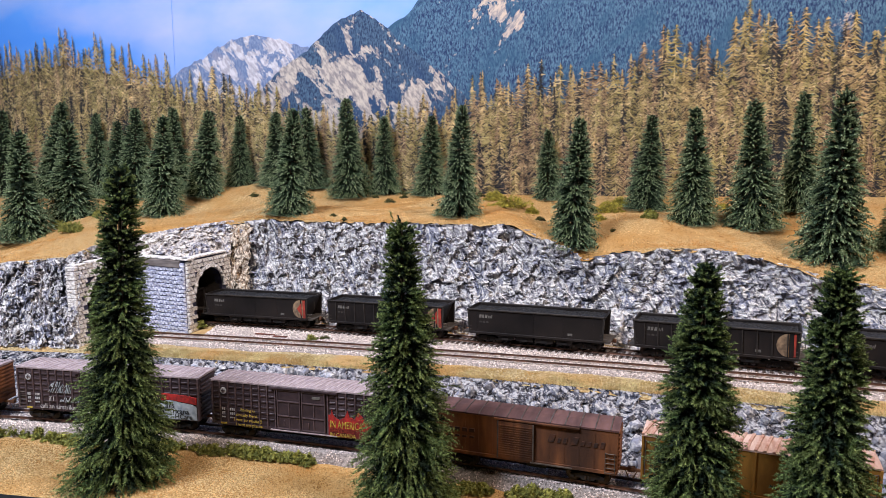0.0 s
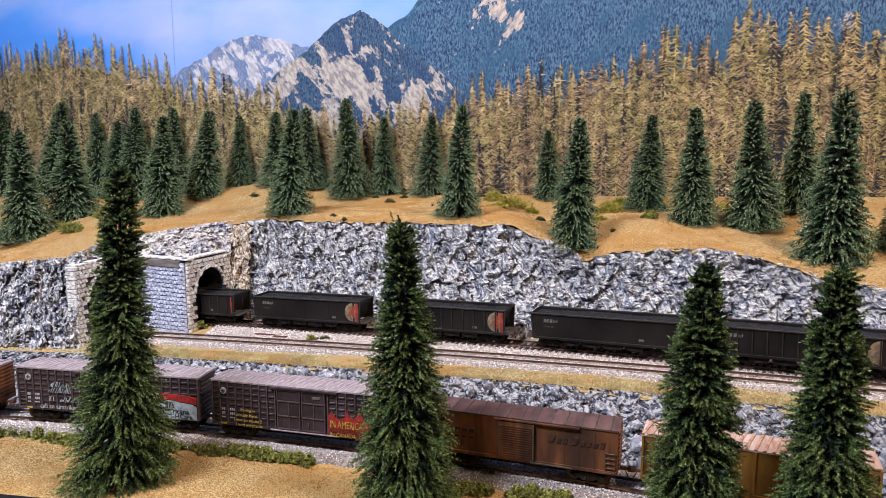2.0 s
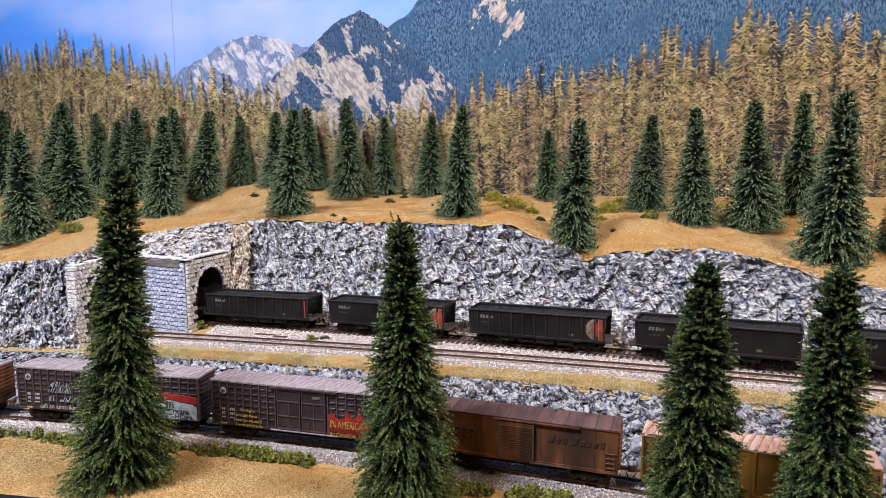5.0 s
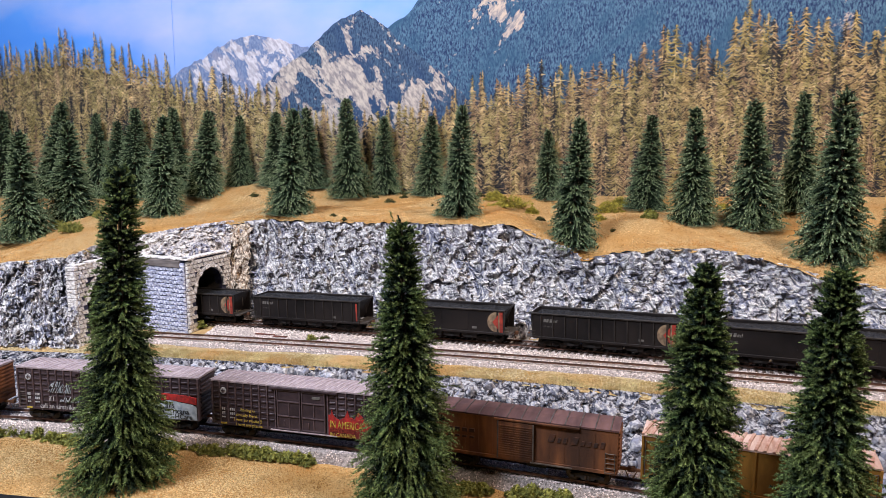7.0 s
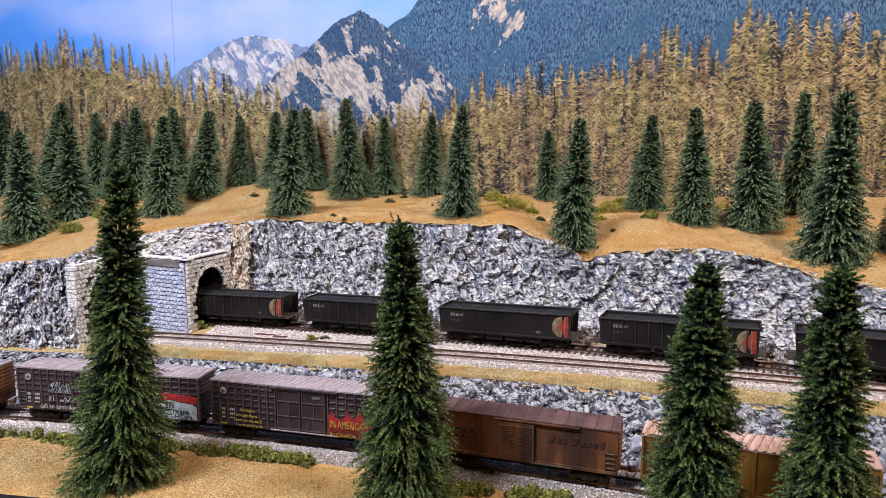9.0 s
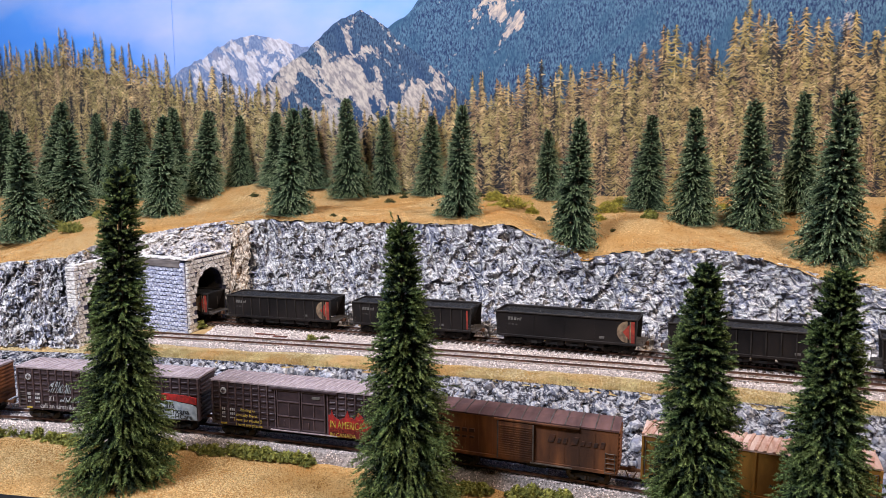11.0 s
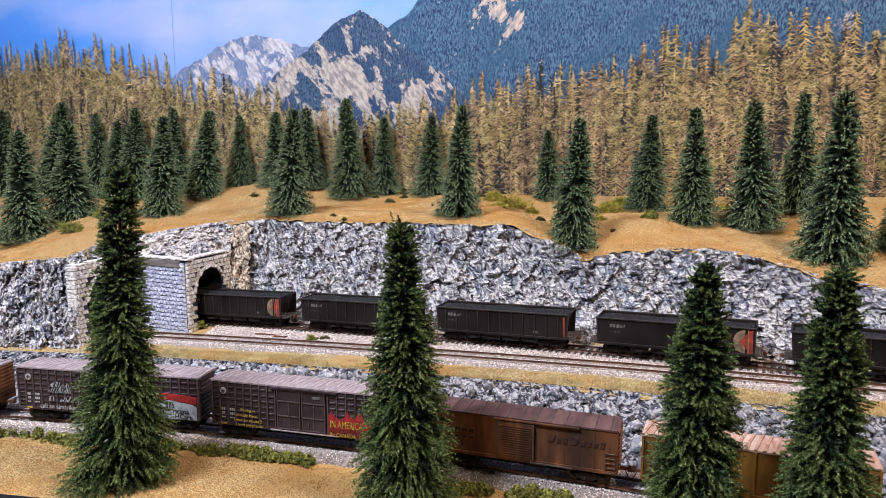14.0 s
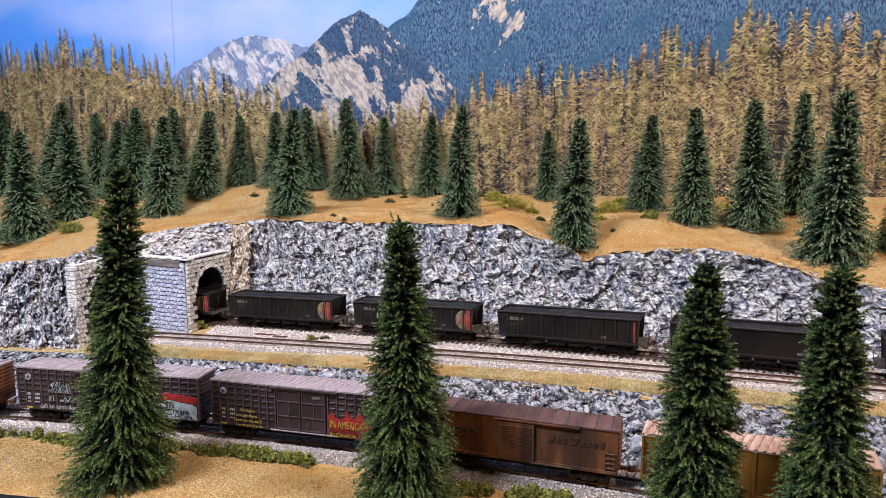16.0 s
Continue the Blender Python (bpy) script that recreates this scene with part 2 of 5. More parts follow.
def hill(x, y):
    """Height of the turf slope between the rock crest and the backdrop."""
    y0, y1 = y_crest(x), y_back(x)
    k = np.clip((y - y0) / (y1 - y0), 0, 1)
    z = z_crest(x) * (1 - k) + z_back(x) * k
    P = np.stack([np.asarray(x) * 1.0 + 0 * k, np.asarray(y) * 1.0 + 0 * k, 0 * k], -1).reshape(-1, 3)
    bumps = (value_noise(P, 9, 3) * 0.008 + value_noise(P, 30, 4) * 0.0025).reshape(np.shape(k))
    return z + bumps * np.minimum(1, k * 6) * np.minimum(1, (1 - k) * 6)


# ---- room ----
def setting(ob, label, category=""):
    return tagged(ob, label, category, kind="structure")


floor = setting(MB().box(0, 0.2, -1.05, 5.2, 4.6, 0.1).make("floor", M_FLOOR), "brown-grey floor of the layout room", "floor")
ceiling = setting(MB().box(0, 0.2, CEIL + 0.05, 5.2, 4.6, 0.1).make("ceiling", M_WALL), "plain white ceiling above the layout", "ceiling")
for nm, a in (("wall_north", (0, 2.45, 0.1, 5.2, 0.1, 2.3)), ("wall_south", (0, -2.05, 0.1, 5.2, 0.1, 2.3)),
              ("wall_west", (-2.55, 0.2, 0.1, 0.1, 4.4, 2.3)), ("wall_east", (2.55, 0.2, 0.1, 0.1, 4.4, 2.3))):
    setting(MB().box(*a).make(nm, M_WALL), "plain pale painted room wall", "wall")

# ---- terrain sheets ----
XS0, XS1 = -1.25, 1.25
EDGE = 0.124


def sheet(name, fn, nu, nv, mat, u0=XS0, u1=XS1, smooth=True):
    """A surface fn(u, v) -> x, y, z arrays, u along the layout, v 0..1 across it."""
    U, V = np.meshgrid(np.linspace(u0, u1, nu), np.linspace(0, 1, nv), indexing="ij")
    P = np.stack([np.broadcast_to(c, U.shape).ravel() for c in fn(U, V)], -1)
    return P, grid_faces(nu, nv)


def ground_z(P):
    return -0.014 + value_noise(P, 14, 8) * 0.0022 + value_noise(P, 60, 9) * 0.0008


def f_ground(u, v):
    y = (y_low(u) - EDGE) * (1 - v) + (y_shelf(u) + 0.02) * v
    P = np.stack([u.ravel(), y.ravel(), 0 * u.ravel()], -1)
    return u, y, ground_z(P).reshape(u.shape)


P, F = sheet("ground", f_ground, 420, 60, M_GROUND)
setting(mesh_np("ground", P, F, M_GROUND, smooth=True), "tan turf ground along the front of the layout", "ground")


def f_fascia(u, v):
    return u, y_low(u) - EDGE - 0.002 + 0 * v, -0.0128 - 0.985 * v


P, F = sheet("fascia", f_fascia, 200, 3, M_BLACK)
Q = P + np.array([0, -0.006, 0.0])
n0 = len(P)
strip = np.arange(199) * 3
top = np.stack([strip, strip + 3, strip + 3 + n0, strip + n0], -1)
setting(mesh_np("fascia", np.vstack([P, Q]), np.vstack([F, F + n0, top]), M_BLACK), "black painted fascia board on the layout edge", "fascia board")


def f_hill(u, v):
    y = y_crest(u) * (1 - v) + (y_back(u) + 0.004) * v
    Q = np.stack([u.ravel(), 0 * u.ravel(), 0 * u.ravel()], -1)
    lip = np.clip(1 - v / 0.03, 0, 1)
    wob = (value_noise(Q, 45, 91) + 0.7 * value_noise(Q, 130, 92)).reshape(u.shape)
    return u, y - lip * (0.0010 + 0.0016 * wob), hill(u, y) - lip * lip * (0.0030 + 0.0022 * wob) + 0.0012


P, F = sheet("hillside", f_hill, 1100, 130, M_GROUND)
setting(mesh_np("hillside", P, F, M_GROUND, smooth=True), "tan turf hillside rising to the backdrop", "hillside")


def f_shelf(u, v):
    y1 = y_rear(u) + 0.06
    y = y_shelf(u) * (1 - v) + y1 * v
    Q = np.stack([u.ravel(), y.ravel(), 0 * u.ravel()], -1)
    n = (value_noise(Q, 18, 12) * 0.0012 + value_noise(Q, 70, 13) * 0.0007).reshape(u.shape)
    edge = np.clip(1 - v / 0.08, 0, 1) ** 2
    return u, y - 0.004 * edge * value_noise(Q, 40, 14).reshape(u.shape), z_shelf(u) - 0.0045 + n - 0.004 * edge


P, F = sheet("shelf", f_shelf, 500, 70, M_GROUND)
setting(mesh_np("shelf_ground", P, F, M_TERRACE, smooth=True), "tan turf terrace under the upper tracks", "ground")


def rock(name, fn, nu, nv, u0, u1, depth, seed, label, mat=None, away=(0.2, -0.95, 0.25), sizes=(0.020, 0.0082, 0.0036)):
    P, F = sheet(name, fn, nu, nv, None, u0, u1)
    warp = P + np.stack([value_noise(P, 90, seed + k) for k in (7, 8, 9)], -1) * 0.0016
    big, mid, small = (facets(warp * np.array([1.15, 1.0, st]), q, seed + k) for k, (q, st) in enumerate(zip(sizes, (0.85, 0.55, 0.6))))
    tall = warp * np.array([1.2, 1.0, 0.6])
    crumple = np.abs(value_noise(tall, 170, seed)) + 0.7 * np.abs(value_noise(tall, 360, seed + 4))
    d = big * 0.60 + mid * 0.56 + small * 0.34 - crumple * 0.38
    V = np.linspace(0, 1, nv)[None, :].repeat(nu, 0).ravel()
    fade = np.minimum(1, (1 - V) * 8 + 0.55)
    P = P + np.array(away)[None] * (d * depth * fade)[:, None]
    P[:, 0] += (mid * 0.45 + small * 0.3) * depth
    P[:, 2] += facets(P, 0.010, seed + 5) * depth * 0.12 * fade
    return setting(mesh_np(name, P, F, mat or M_ROCK), label, "rock face")


def f_face(u, v):
    y = (y_rear(u) + 0.034) * (1 - v) + (y_crest(u) - 0.002) * v
    z = (z_shelf(u) - 0.012) * (1 - v) + (z_crest(u) - 0.001) * v
    return u, y + 0.012 * np.sin(v * 3.1), z


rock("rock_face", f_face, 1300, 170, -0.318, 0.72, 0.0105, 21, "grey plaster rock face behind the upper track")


def f_ledge(u, v):
    y = (y_low(u) + 0.036) * (1 - v) + (y_shelf(u) + 0.004) * v
    z = -0.018 * (1 - v) + (z_shelf(u) - 0.005) * v
    return u, y, z


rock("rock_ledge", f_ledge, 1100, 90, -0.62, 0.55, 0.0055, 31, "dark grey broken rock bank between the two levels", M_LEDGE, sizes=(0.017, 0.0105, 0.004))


def f_left(u, v):
    y = np.interp(u, [-1.25, -0.648, -0.561, -0.452], [1.0, 0.85, 0.82, 0.805])
    yt = np.interp(u, CX, CY)
    yt = np.where(u > -0.47, 0.836, yt)
    zt = np.interp(u, CX, CZ)
    return u, y * (1 - v) + yt * v, -0.018 * (1 - v) + zt * v


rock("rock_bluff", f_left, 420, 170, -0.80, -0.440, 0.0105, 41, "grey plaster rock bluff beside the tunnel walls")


def f_above(u, v):
    y0 = np.interp(u, [-0.47, -0.43, -0.40, -0.33, -0.29], [0.835, 0.905, 0.905, 0.90, 0.965])
    return u, y0 * (1 - v) + (y_crest(u) + 0.003) * v, 0.108 * (1 - v) + (z_crest(u) + 0.003) * v


def f_buttress(u, v):
    return u, (y_rear(u) + 0.026) * (1 - v) + (y_crest(u) - 0.004) * v, (z_shelf(u) - 0.012) * (1 - v) + (z_crest(u) - 0.004) * v


rock("rock_buttress", f_buttress, 60, 150, -0.298, -0.268, 0.007, 57, "tan rock buttress beside the main portal", M_ROCK_TAN)
rock("rock_over_portal", f_above, 240, 90, -0.462, -0.296, 0.006, 51, "pale pinkish rock above the stone tunnel portals", M_ROCK_PALE)


# ---- tracks ----
def track(name, fy, fz, x0, x1, label, sink=0.0033, tie_length=0.029):
    xs = np.linspace(x0, x1, 260)
    ys = fy(xs)
    zs = fz(xs)
    tx = np.gradient(xs)
    ty = np.gradient(ys)
    ln = np.hypot(tx, ty)
    nx, ny = -ty / ln, tx / ln
    root = new(name)
    setting(root, label, "track")
    prof = [(-0.0008, 0), (-0.0004, 0.0008), (-0.0004, 0.0015), (-0.0006, 0.0021), (0.0006, 0.0021), (0.0004, 0.0015), (0.0004, 0.0008), (0.0008, 0)]
    for side in (-1, 1):
        V = []
        for o, h in prof:
            V.append(np.stack([xs + nx * (side * 0.0087 + o), ys + ny * (side * 0.0087 + o), zs - 0.0021 + h], -1))
        V = np.stack(V, 1).reshape(-1, 3)
        k = len(prof)
        i = np.arange(259)[:, None] * k
        j = np.arange(k)[None]
        F = np.stack([i + j, i + (j + 1) % k, i + k + (j + 1) % k, i + k + j], -1).reshape(-1, 4)
        mesh_np("rail", V, F, M_RAIL, root)
    s = np.concatenate([[0], np.cumsum(np.hypot(np.diff(xs), np.diff(ys)))])
    tie = MB().box(0, 0, 0, 0.0026, tie_length, 0.0016)
    me = tie.make("tie", M_TIE, root).data
    first = True
    for d in np.arange(0.002, s[-1], 0.0068):
        x, y, z = np.interp(d, s, xs), np.interp(d, s, ys), np.interp(d, s, zs)
        a = math.atan2(np.interp(d, s, ty), np.interp(d, s, tx))
        ob = root.children[-1] if first else new("tie", me)
        first = False
        ob.parent = root
        ob.matrix_basis = Matrix.Translation((x, y, z - sink)) @ Matrix.Rotation(a, 4, "Z")
    return root


track("track_lower", y_low, lambda x: 0 * x, -0.68, 0.66, "weathered rails on dark ties in pale ballast", 0.0050, 0.0235)
track("track_siding", y_front, lambda x: z_shelf(x) + 0.002, -0.62, 0.75, "empty rusty siding rails on dark ties in ballast", 0.0050)
track("track_main", y_rear, lambda x: z_shelf(x) + 0.002, -1.1, 1.22, "main line rails under the coal train", 0.0034)


def ballast(name, fy0, fy1, fz, x0, x1, seed, count, label, slope=0.012, drop=0.006):
    def fn(u, v):
        a, b = fy0(u), fy1(u)
        y = a * (1 - v) + b * v
        w = np.minimum(np.minimum(y - a, b - y) / slope, 1)
        Q = np.stack([u.ravel(), y.ravel(), 0 * u.ravel()], -1)
        return u, y + 0.003 * value_noise(Q, 60, seed).reshape(u.shape) * (w < 0.3), fz(u) - 0.0030 - drop * (1 - np.clip(w, 0, 1)) + value_noise(Q, 300, seed).reshape(u.shape) * 0.0004

    P, F = sheet(name, fn, 500, 40, None, x0, x1)
    root = setting(mesh_np(name, P, F, M_BALLAST, smooth=True), label, "ballast")
    r = np.random.RandomState(seed)
    u = r.uniform(max(x0, -0.62), min(x1, 0.62), count)
    v = r.uniform(0.02, 0.98, count)
    X, Y, Z = fn(u, v)
    C = np.stack([X, Y, Z], -1)
    T = np.array([(1, 0, 0.2), (-0.5, 0.87, 0), (-0.5, -0.87, 0.1), (0, 0, 1), (0.1, 0, -1)])
    V = C[:, None] + T[None] * r.uniform(0.0004, 0.0011, (count, 1, 1)) * r.uniform(0.7, 1.3, (count, 5, 3)) @ np.eye(3)
    a = r.uniform(0, 6.28, count)
    D = V - C[:, None]
    D[..., 0], D[..., 1] = D[..., 0] * np.cos(a)[:, None] - D[..., 1] * np.sin(a)[:, None], D[..., 0] * np.sin(a)[:, None] + D[..., 1] * np.cos(a)[:, None]
    V = (C[:, None] + D).reshape(-1, 3)
    t = np.array([(0, 1, 3), (1, 2, 3), (2, 0, 3), (1, 0, 4), (2, 1, 4), (0, 2, 4)])
    F = (np.arange(count)[:, None, None] * 5 + t[None]).reshape(-1, 3)
    tagged(mesh_np("gravel", V, F, M_PEBBLE, root), "loose pale grey and pink gravel", kind="stuff")


ballast("ballast_lower", lambda x: y_low(x) - 0.0185 + 0.018 * np.minimum(x, 0), lambda x: y_low(x) + 0.038, lambda x: -0.001 + 0 * x, -0.72, 0.70, 61, 36000, "pale gravel ballast of the lower track", 0.0060, 0.0125)
ballast("ballast_upper", lambda x: y_front(x) - 0.027, lambda x: y_rear(x) + 0.036, lambda x: z_shelf(x) + 0.001, -0.30, 1.22, 62, 48000, "pale gravel ballast under both upper tracks", 0.008)
ballast("ballast_siding", lambda x: y_front(x) - 0.027, lambda x: y_front(x) + 0.022, lambda x: z_shelf(x) + 0.001, -0.62, -0.30, 63, 6000, "pale gravel ballast of the siding", 0.006)


# ---- conifers ----
def conifer(height, radius, seed, boughs, per, mat, label, wide=0.0003, tips=None, flare=0.0, needle=0.0019):
    """A flocked model spruce: tapered trunk and hundreds of finger-like twigs, each a brush of short needles."""
    root = new("spruce_tree")
    tagged(root, label, "tree", group="model spruce trees")
    MB().cyl((0, 0, -0.004), (0, 0, height * 0.97), radius * 0.11, 8, radius * 0.02).make("trunk", M_BARK, root, smooth=True)

    def outline(h):
        return radius * (0.19 + 0.81 * (1 - h) ** 0.95 + flare * (1 - h) ** 4) * np.minimum(1, np.sqrt((1 - h) / 0.05 + 0.10))

    def brush(nb, per, reach0, reach1, t0, t1, w, ln, seed2):
        """Needles of nb twigs between the shares t0 and t1 of their length."""
        r = np.random.RandomState(seed2)
        hs = np.linspace(0.015, 0.995, 400)
        cum = np.cumsum(outline(hs) + 0.28 * radius)
        h = np.interp(r.uniform(0, 1, nb) * cum[-1], cum, hs)
        az = r.uniform(0, 6.2832, nb)
        tier = np.round(h * 19 + 0.4 * np.sin(az * 2 + seed)) / 19
        h = np.clip(h * 0.55 + tier * 0.45 + r.normal(0, 0.006, nb), 0.015, 0.99)
        lump = 1 + 0.10 * np.sin(az * 2 + seed + h * 9) + 0.09 * np.sin(az * 3 - h * 23 + seed * 2)
        R = outline(h) * lump * r.uniform(reach0, reach1, nb)
        long = r.uniform(0, 1, nb) < 0.05
        R = np.where(long, R * 1.13, R)
        up = np.radians(34 * h ** 1.5 - 16 * (1 - h) + r.normal(0, 13, nb))
        sag = (0.10 + 0.32 * r.uniform(0, 1, nb)) * (1 - h) + 0.02
        bend = r.normal(0, 0.35, nb)
        n = nb * per
        B = lambda v: np.repeat(v, per)
        t = t0 + (t1 - t0) * r.uniform(0, 1, n)

        def along(q):
            a = B(az) + B(bend) * q * 0.6
            return np.stack([B(R) * q * np.cos(a), B(R) * q * np.sin(a), B(h) * height * 0.985 + B(R) * (np.tan(B(up)) * q * 0.75 - B(sag) * q * q)], -1)

        c = along(t)
        ax = along(t + 0.05) - c
        ax /= np.linalg.norm(ax, axis=1)[:, None]
        k = np.cross(ax, r.normal(0, 1, (n, 3)))
        k /= np.linalg.norm(k, axis=1)[:, None]
        way = ax * r.uniform(0.5, 1.1, n)[:, None] + k * 0.8
        way /= np.linalg.norm(way, axis=1)[:, None]
        size = (ln * (0.75 + 0.5 * (1 - B(h))) * (1.05 - 0.5 * np.clip(t, 0, 1) ** 3) * r.uniform(0.6, 1.2, n))[:, None]
        side = np.cross(way, r.normal(0, 1, (n, 3)))
        side /= np.linalg.norm(side, axis=1)[:, None]
        side *= w * r.uniform(0.7, 1.3, n)[:, None]
        V = np.stack([c - side, c + side, c + way * size], 1).reshape(-1, 3)
        V[:, 2] = np.maximum(V[:, 2], 0.0004)
        return V, np.arange(3 * n).reshape(-1, 3)

    mesh_np("crown", *brush(boughs, per, 0.76, 1.0, 0.50, 0.96, wide, needle, seed + 1000), mat, root)
    mesh_np("inner_foliage", *brush(boughs, per * 2 // 3, 0.45, 0.80, 0.25, 1.0, wide * 2.2, needle * 1.3, seed + 2000), M_CORE, root, label="inner needles darkened as shade within the crown")
    mesh_np("tip_foliage", *brush(boughs, per // 3, 0.76, 1.0, 0.80, 1.02, wide * 1.1, needle * 0.9, seed + 1000), tips or M_TIPS, root, label="lighter green needle tips")
    return root


FRONT_TREES = [
    (-0.258, 0.529, -0.0135, 0.256, 0.0460, 0.055, 0),
    (-0.027, 0.487, -0.0135, 0.216, 0.0474, -0.011, 0),
    (0.158, 0.412, -0.0135, 0.198, 0.0435, 0.000, 0),
    (0.221, 0.380, -0.0135, 0.202, 0.0410, 0.000, 0)]
BACK_TREES = [
    (-0.628, 1.038, 0.1179, 0.162, 0.0447, 0.022, 0),
    (-0.909, 1.438, 0.1592, 0.174, 0.0453, 0.080, 0),
    (-0.785, 1.402, 0.1586, 0.191, 0.0488, 0.169, 0),
    (-0.606, 1.136, 0.1365, 0.161, 0.0489, 0.006, 0),
    (-0.678, 1.370, 0.1596, 0.164, 0.0363, 0.038, 0),
    (-0.634, 1.356, 0.1620, 0.145, 0.0404, 0.065, 0),
    (-0.587, 1.328, 0.1605, 0.171, 0.0462, 0.061, 0),
    (-0.447, 1.106, 0.1483, 0.157, 0.0422, 0.067, 0),
    (-0.504, 1.318, 0.1685, 0.163, 0.0393, 0.005, 0),
    (-0.414, 1.208, 0.1727, 0.147, 0.0440, 0.100, 0),
    (-0.371, 1.278, 0.1862, 0.127, 0.0318, 0.028, 0),
    (-0.297, 1.236, 0.1888, 0.130, 0.0348, 0.041, 0),
    (-0.218, 0.982, 0.1613, 0.148, 0.0374, 0.073, 0),
    (-0.231, 1.218, 0.1851, 0.140, 0.0363, -0.036, 0),
    (-0.156, 1.172, 0.1728, 0.165, 0.0408, -0.027, 0),
    (-0.099, 1.196, 0.1764, 0.133, 0.0317, -0.004, 0),
    (-0.023, 1.172, 0.1758, 0.133, 0.0369, 0.038, 0),
    (0.020, 0.898, 0.1660, 0.143, 0.0342, 0.037, 0),
    (0.169, 1.116, 0.1734, 0.110, 0.0314, -0.021, 0),
    (0.155, 0.828, 0.1366, 0.153, 0.0377, 0.043, 0),
    (0.292, 0.998, 0.1665, 0.135, 0.0372, 0.030, 0),
    (0.320, 0.888, 0.1578, 0.147, 0.0368, -0.016, 0),
    (0.401, 0.894, 0.1516, 0.163, 0.0430, -0.045, 0),
    (0.491, 0.960, 0.1687, 0.161, 0.0358, -0.010, 0),
    (0.424, 0.750, 0.1305, 0.184, 0.0447, 0.013, 0),
    (0.507, 0.778, 0.1388, 0.072, 0.0258, 0.031, 0)]
for i, (x, y, z, h, rad, lx, ly) in enumerate(FRONT_TREES):
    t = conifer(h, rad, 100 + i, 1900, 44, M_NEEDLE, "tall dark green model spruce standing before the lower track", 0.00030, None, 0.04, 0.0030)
    t.matrix_basis = Matrix.Translation((x, y, z)) @ Matrix.Rotation(lx, 4, "Y") @ Matrix.Rotation(1.3 * i, 4, "Z")
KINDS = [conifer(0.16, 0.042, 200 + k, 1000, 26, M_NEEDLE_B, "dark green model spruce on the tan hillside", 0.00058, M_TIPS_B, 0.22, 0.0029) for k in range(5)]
for i, (x, y, z, h, rad, lx, ly) in enumerate(BACK_TREES):
    m = Matrix.Translation((x, y, z)) @ Matrix.Rotation(lx, 4, "Y") @ Matrix.Rotation(1.7 * i, 4, "Z")
    s = Matrix.Diagonal((rad / 0.042, rad / 0.042, h / 0.16, 1))
    if i < 5:
        KINDS[i].matrix_basis = m @ s
    else:
        src = KINDS[(i * 3 + i // 5) % 5]
        c = copy_thing(src, m)
        c.matrix_basis = m @ s


# ---- printed backdrop: sky board, mountains and forest ----
def wall_point(a, z, off=0.0):
    """A point of the backdrop: a metres along it, z up, off metres before it."""
    return (a, y_back(a) - off, z)


sky = MB()
sky.add([wall_point(a, z, o) for o in (0.0, -0.012) for a, z in ((-1.35, -0.99), (1.25, -0.99), (1.25, 0.95), (-1.35, 0.95))],
        [(0, 1, 2, 3), (7, 6, 5, 4), (0, 4, 5, 1), (1, 5, 6, 2), (2, 6, 7, 3), (3, 7, 4, 0)])
backdrop = setting(sky.make("backdrop", M_SKY), "printed backdrop board of sky, mountains and forest", "backdrop")


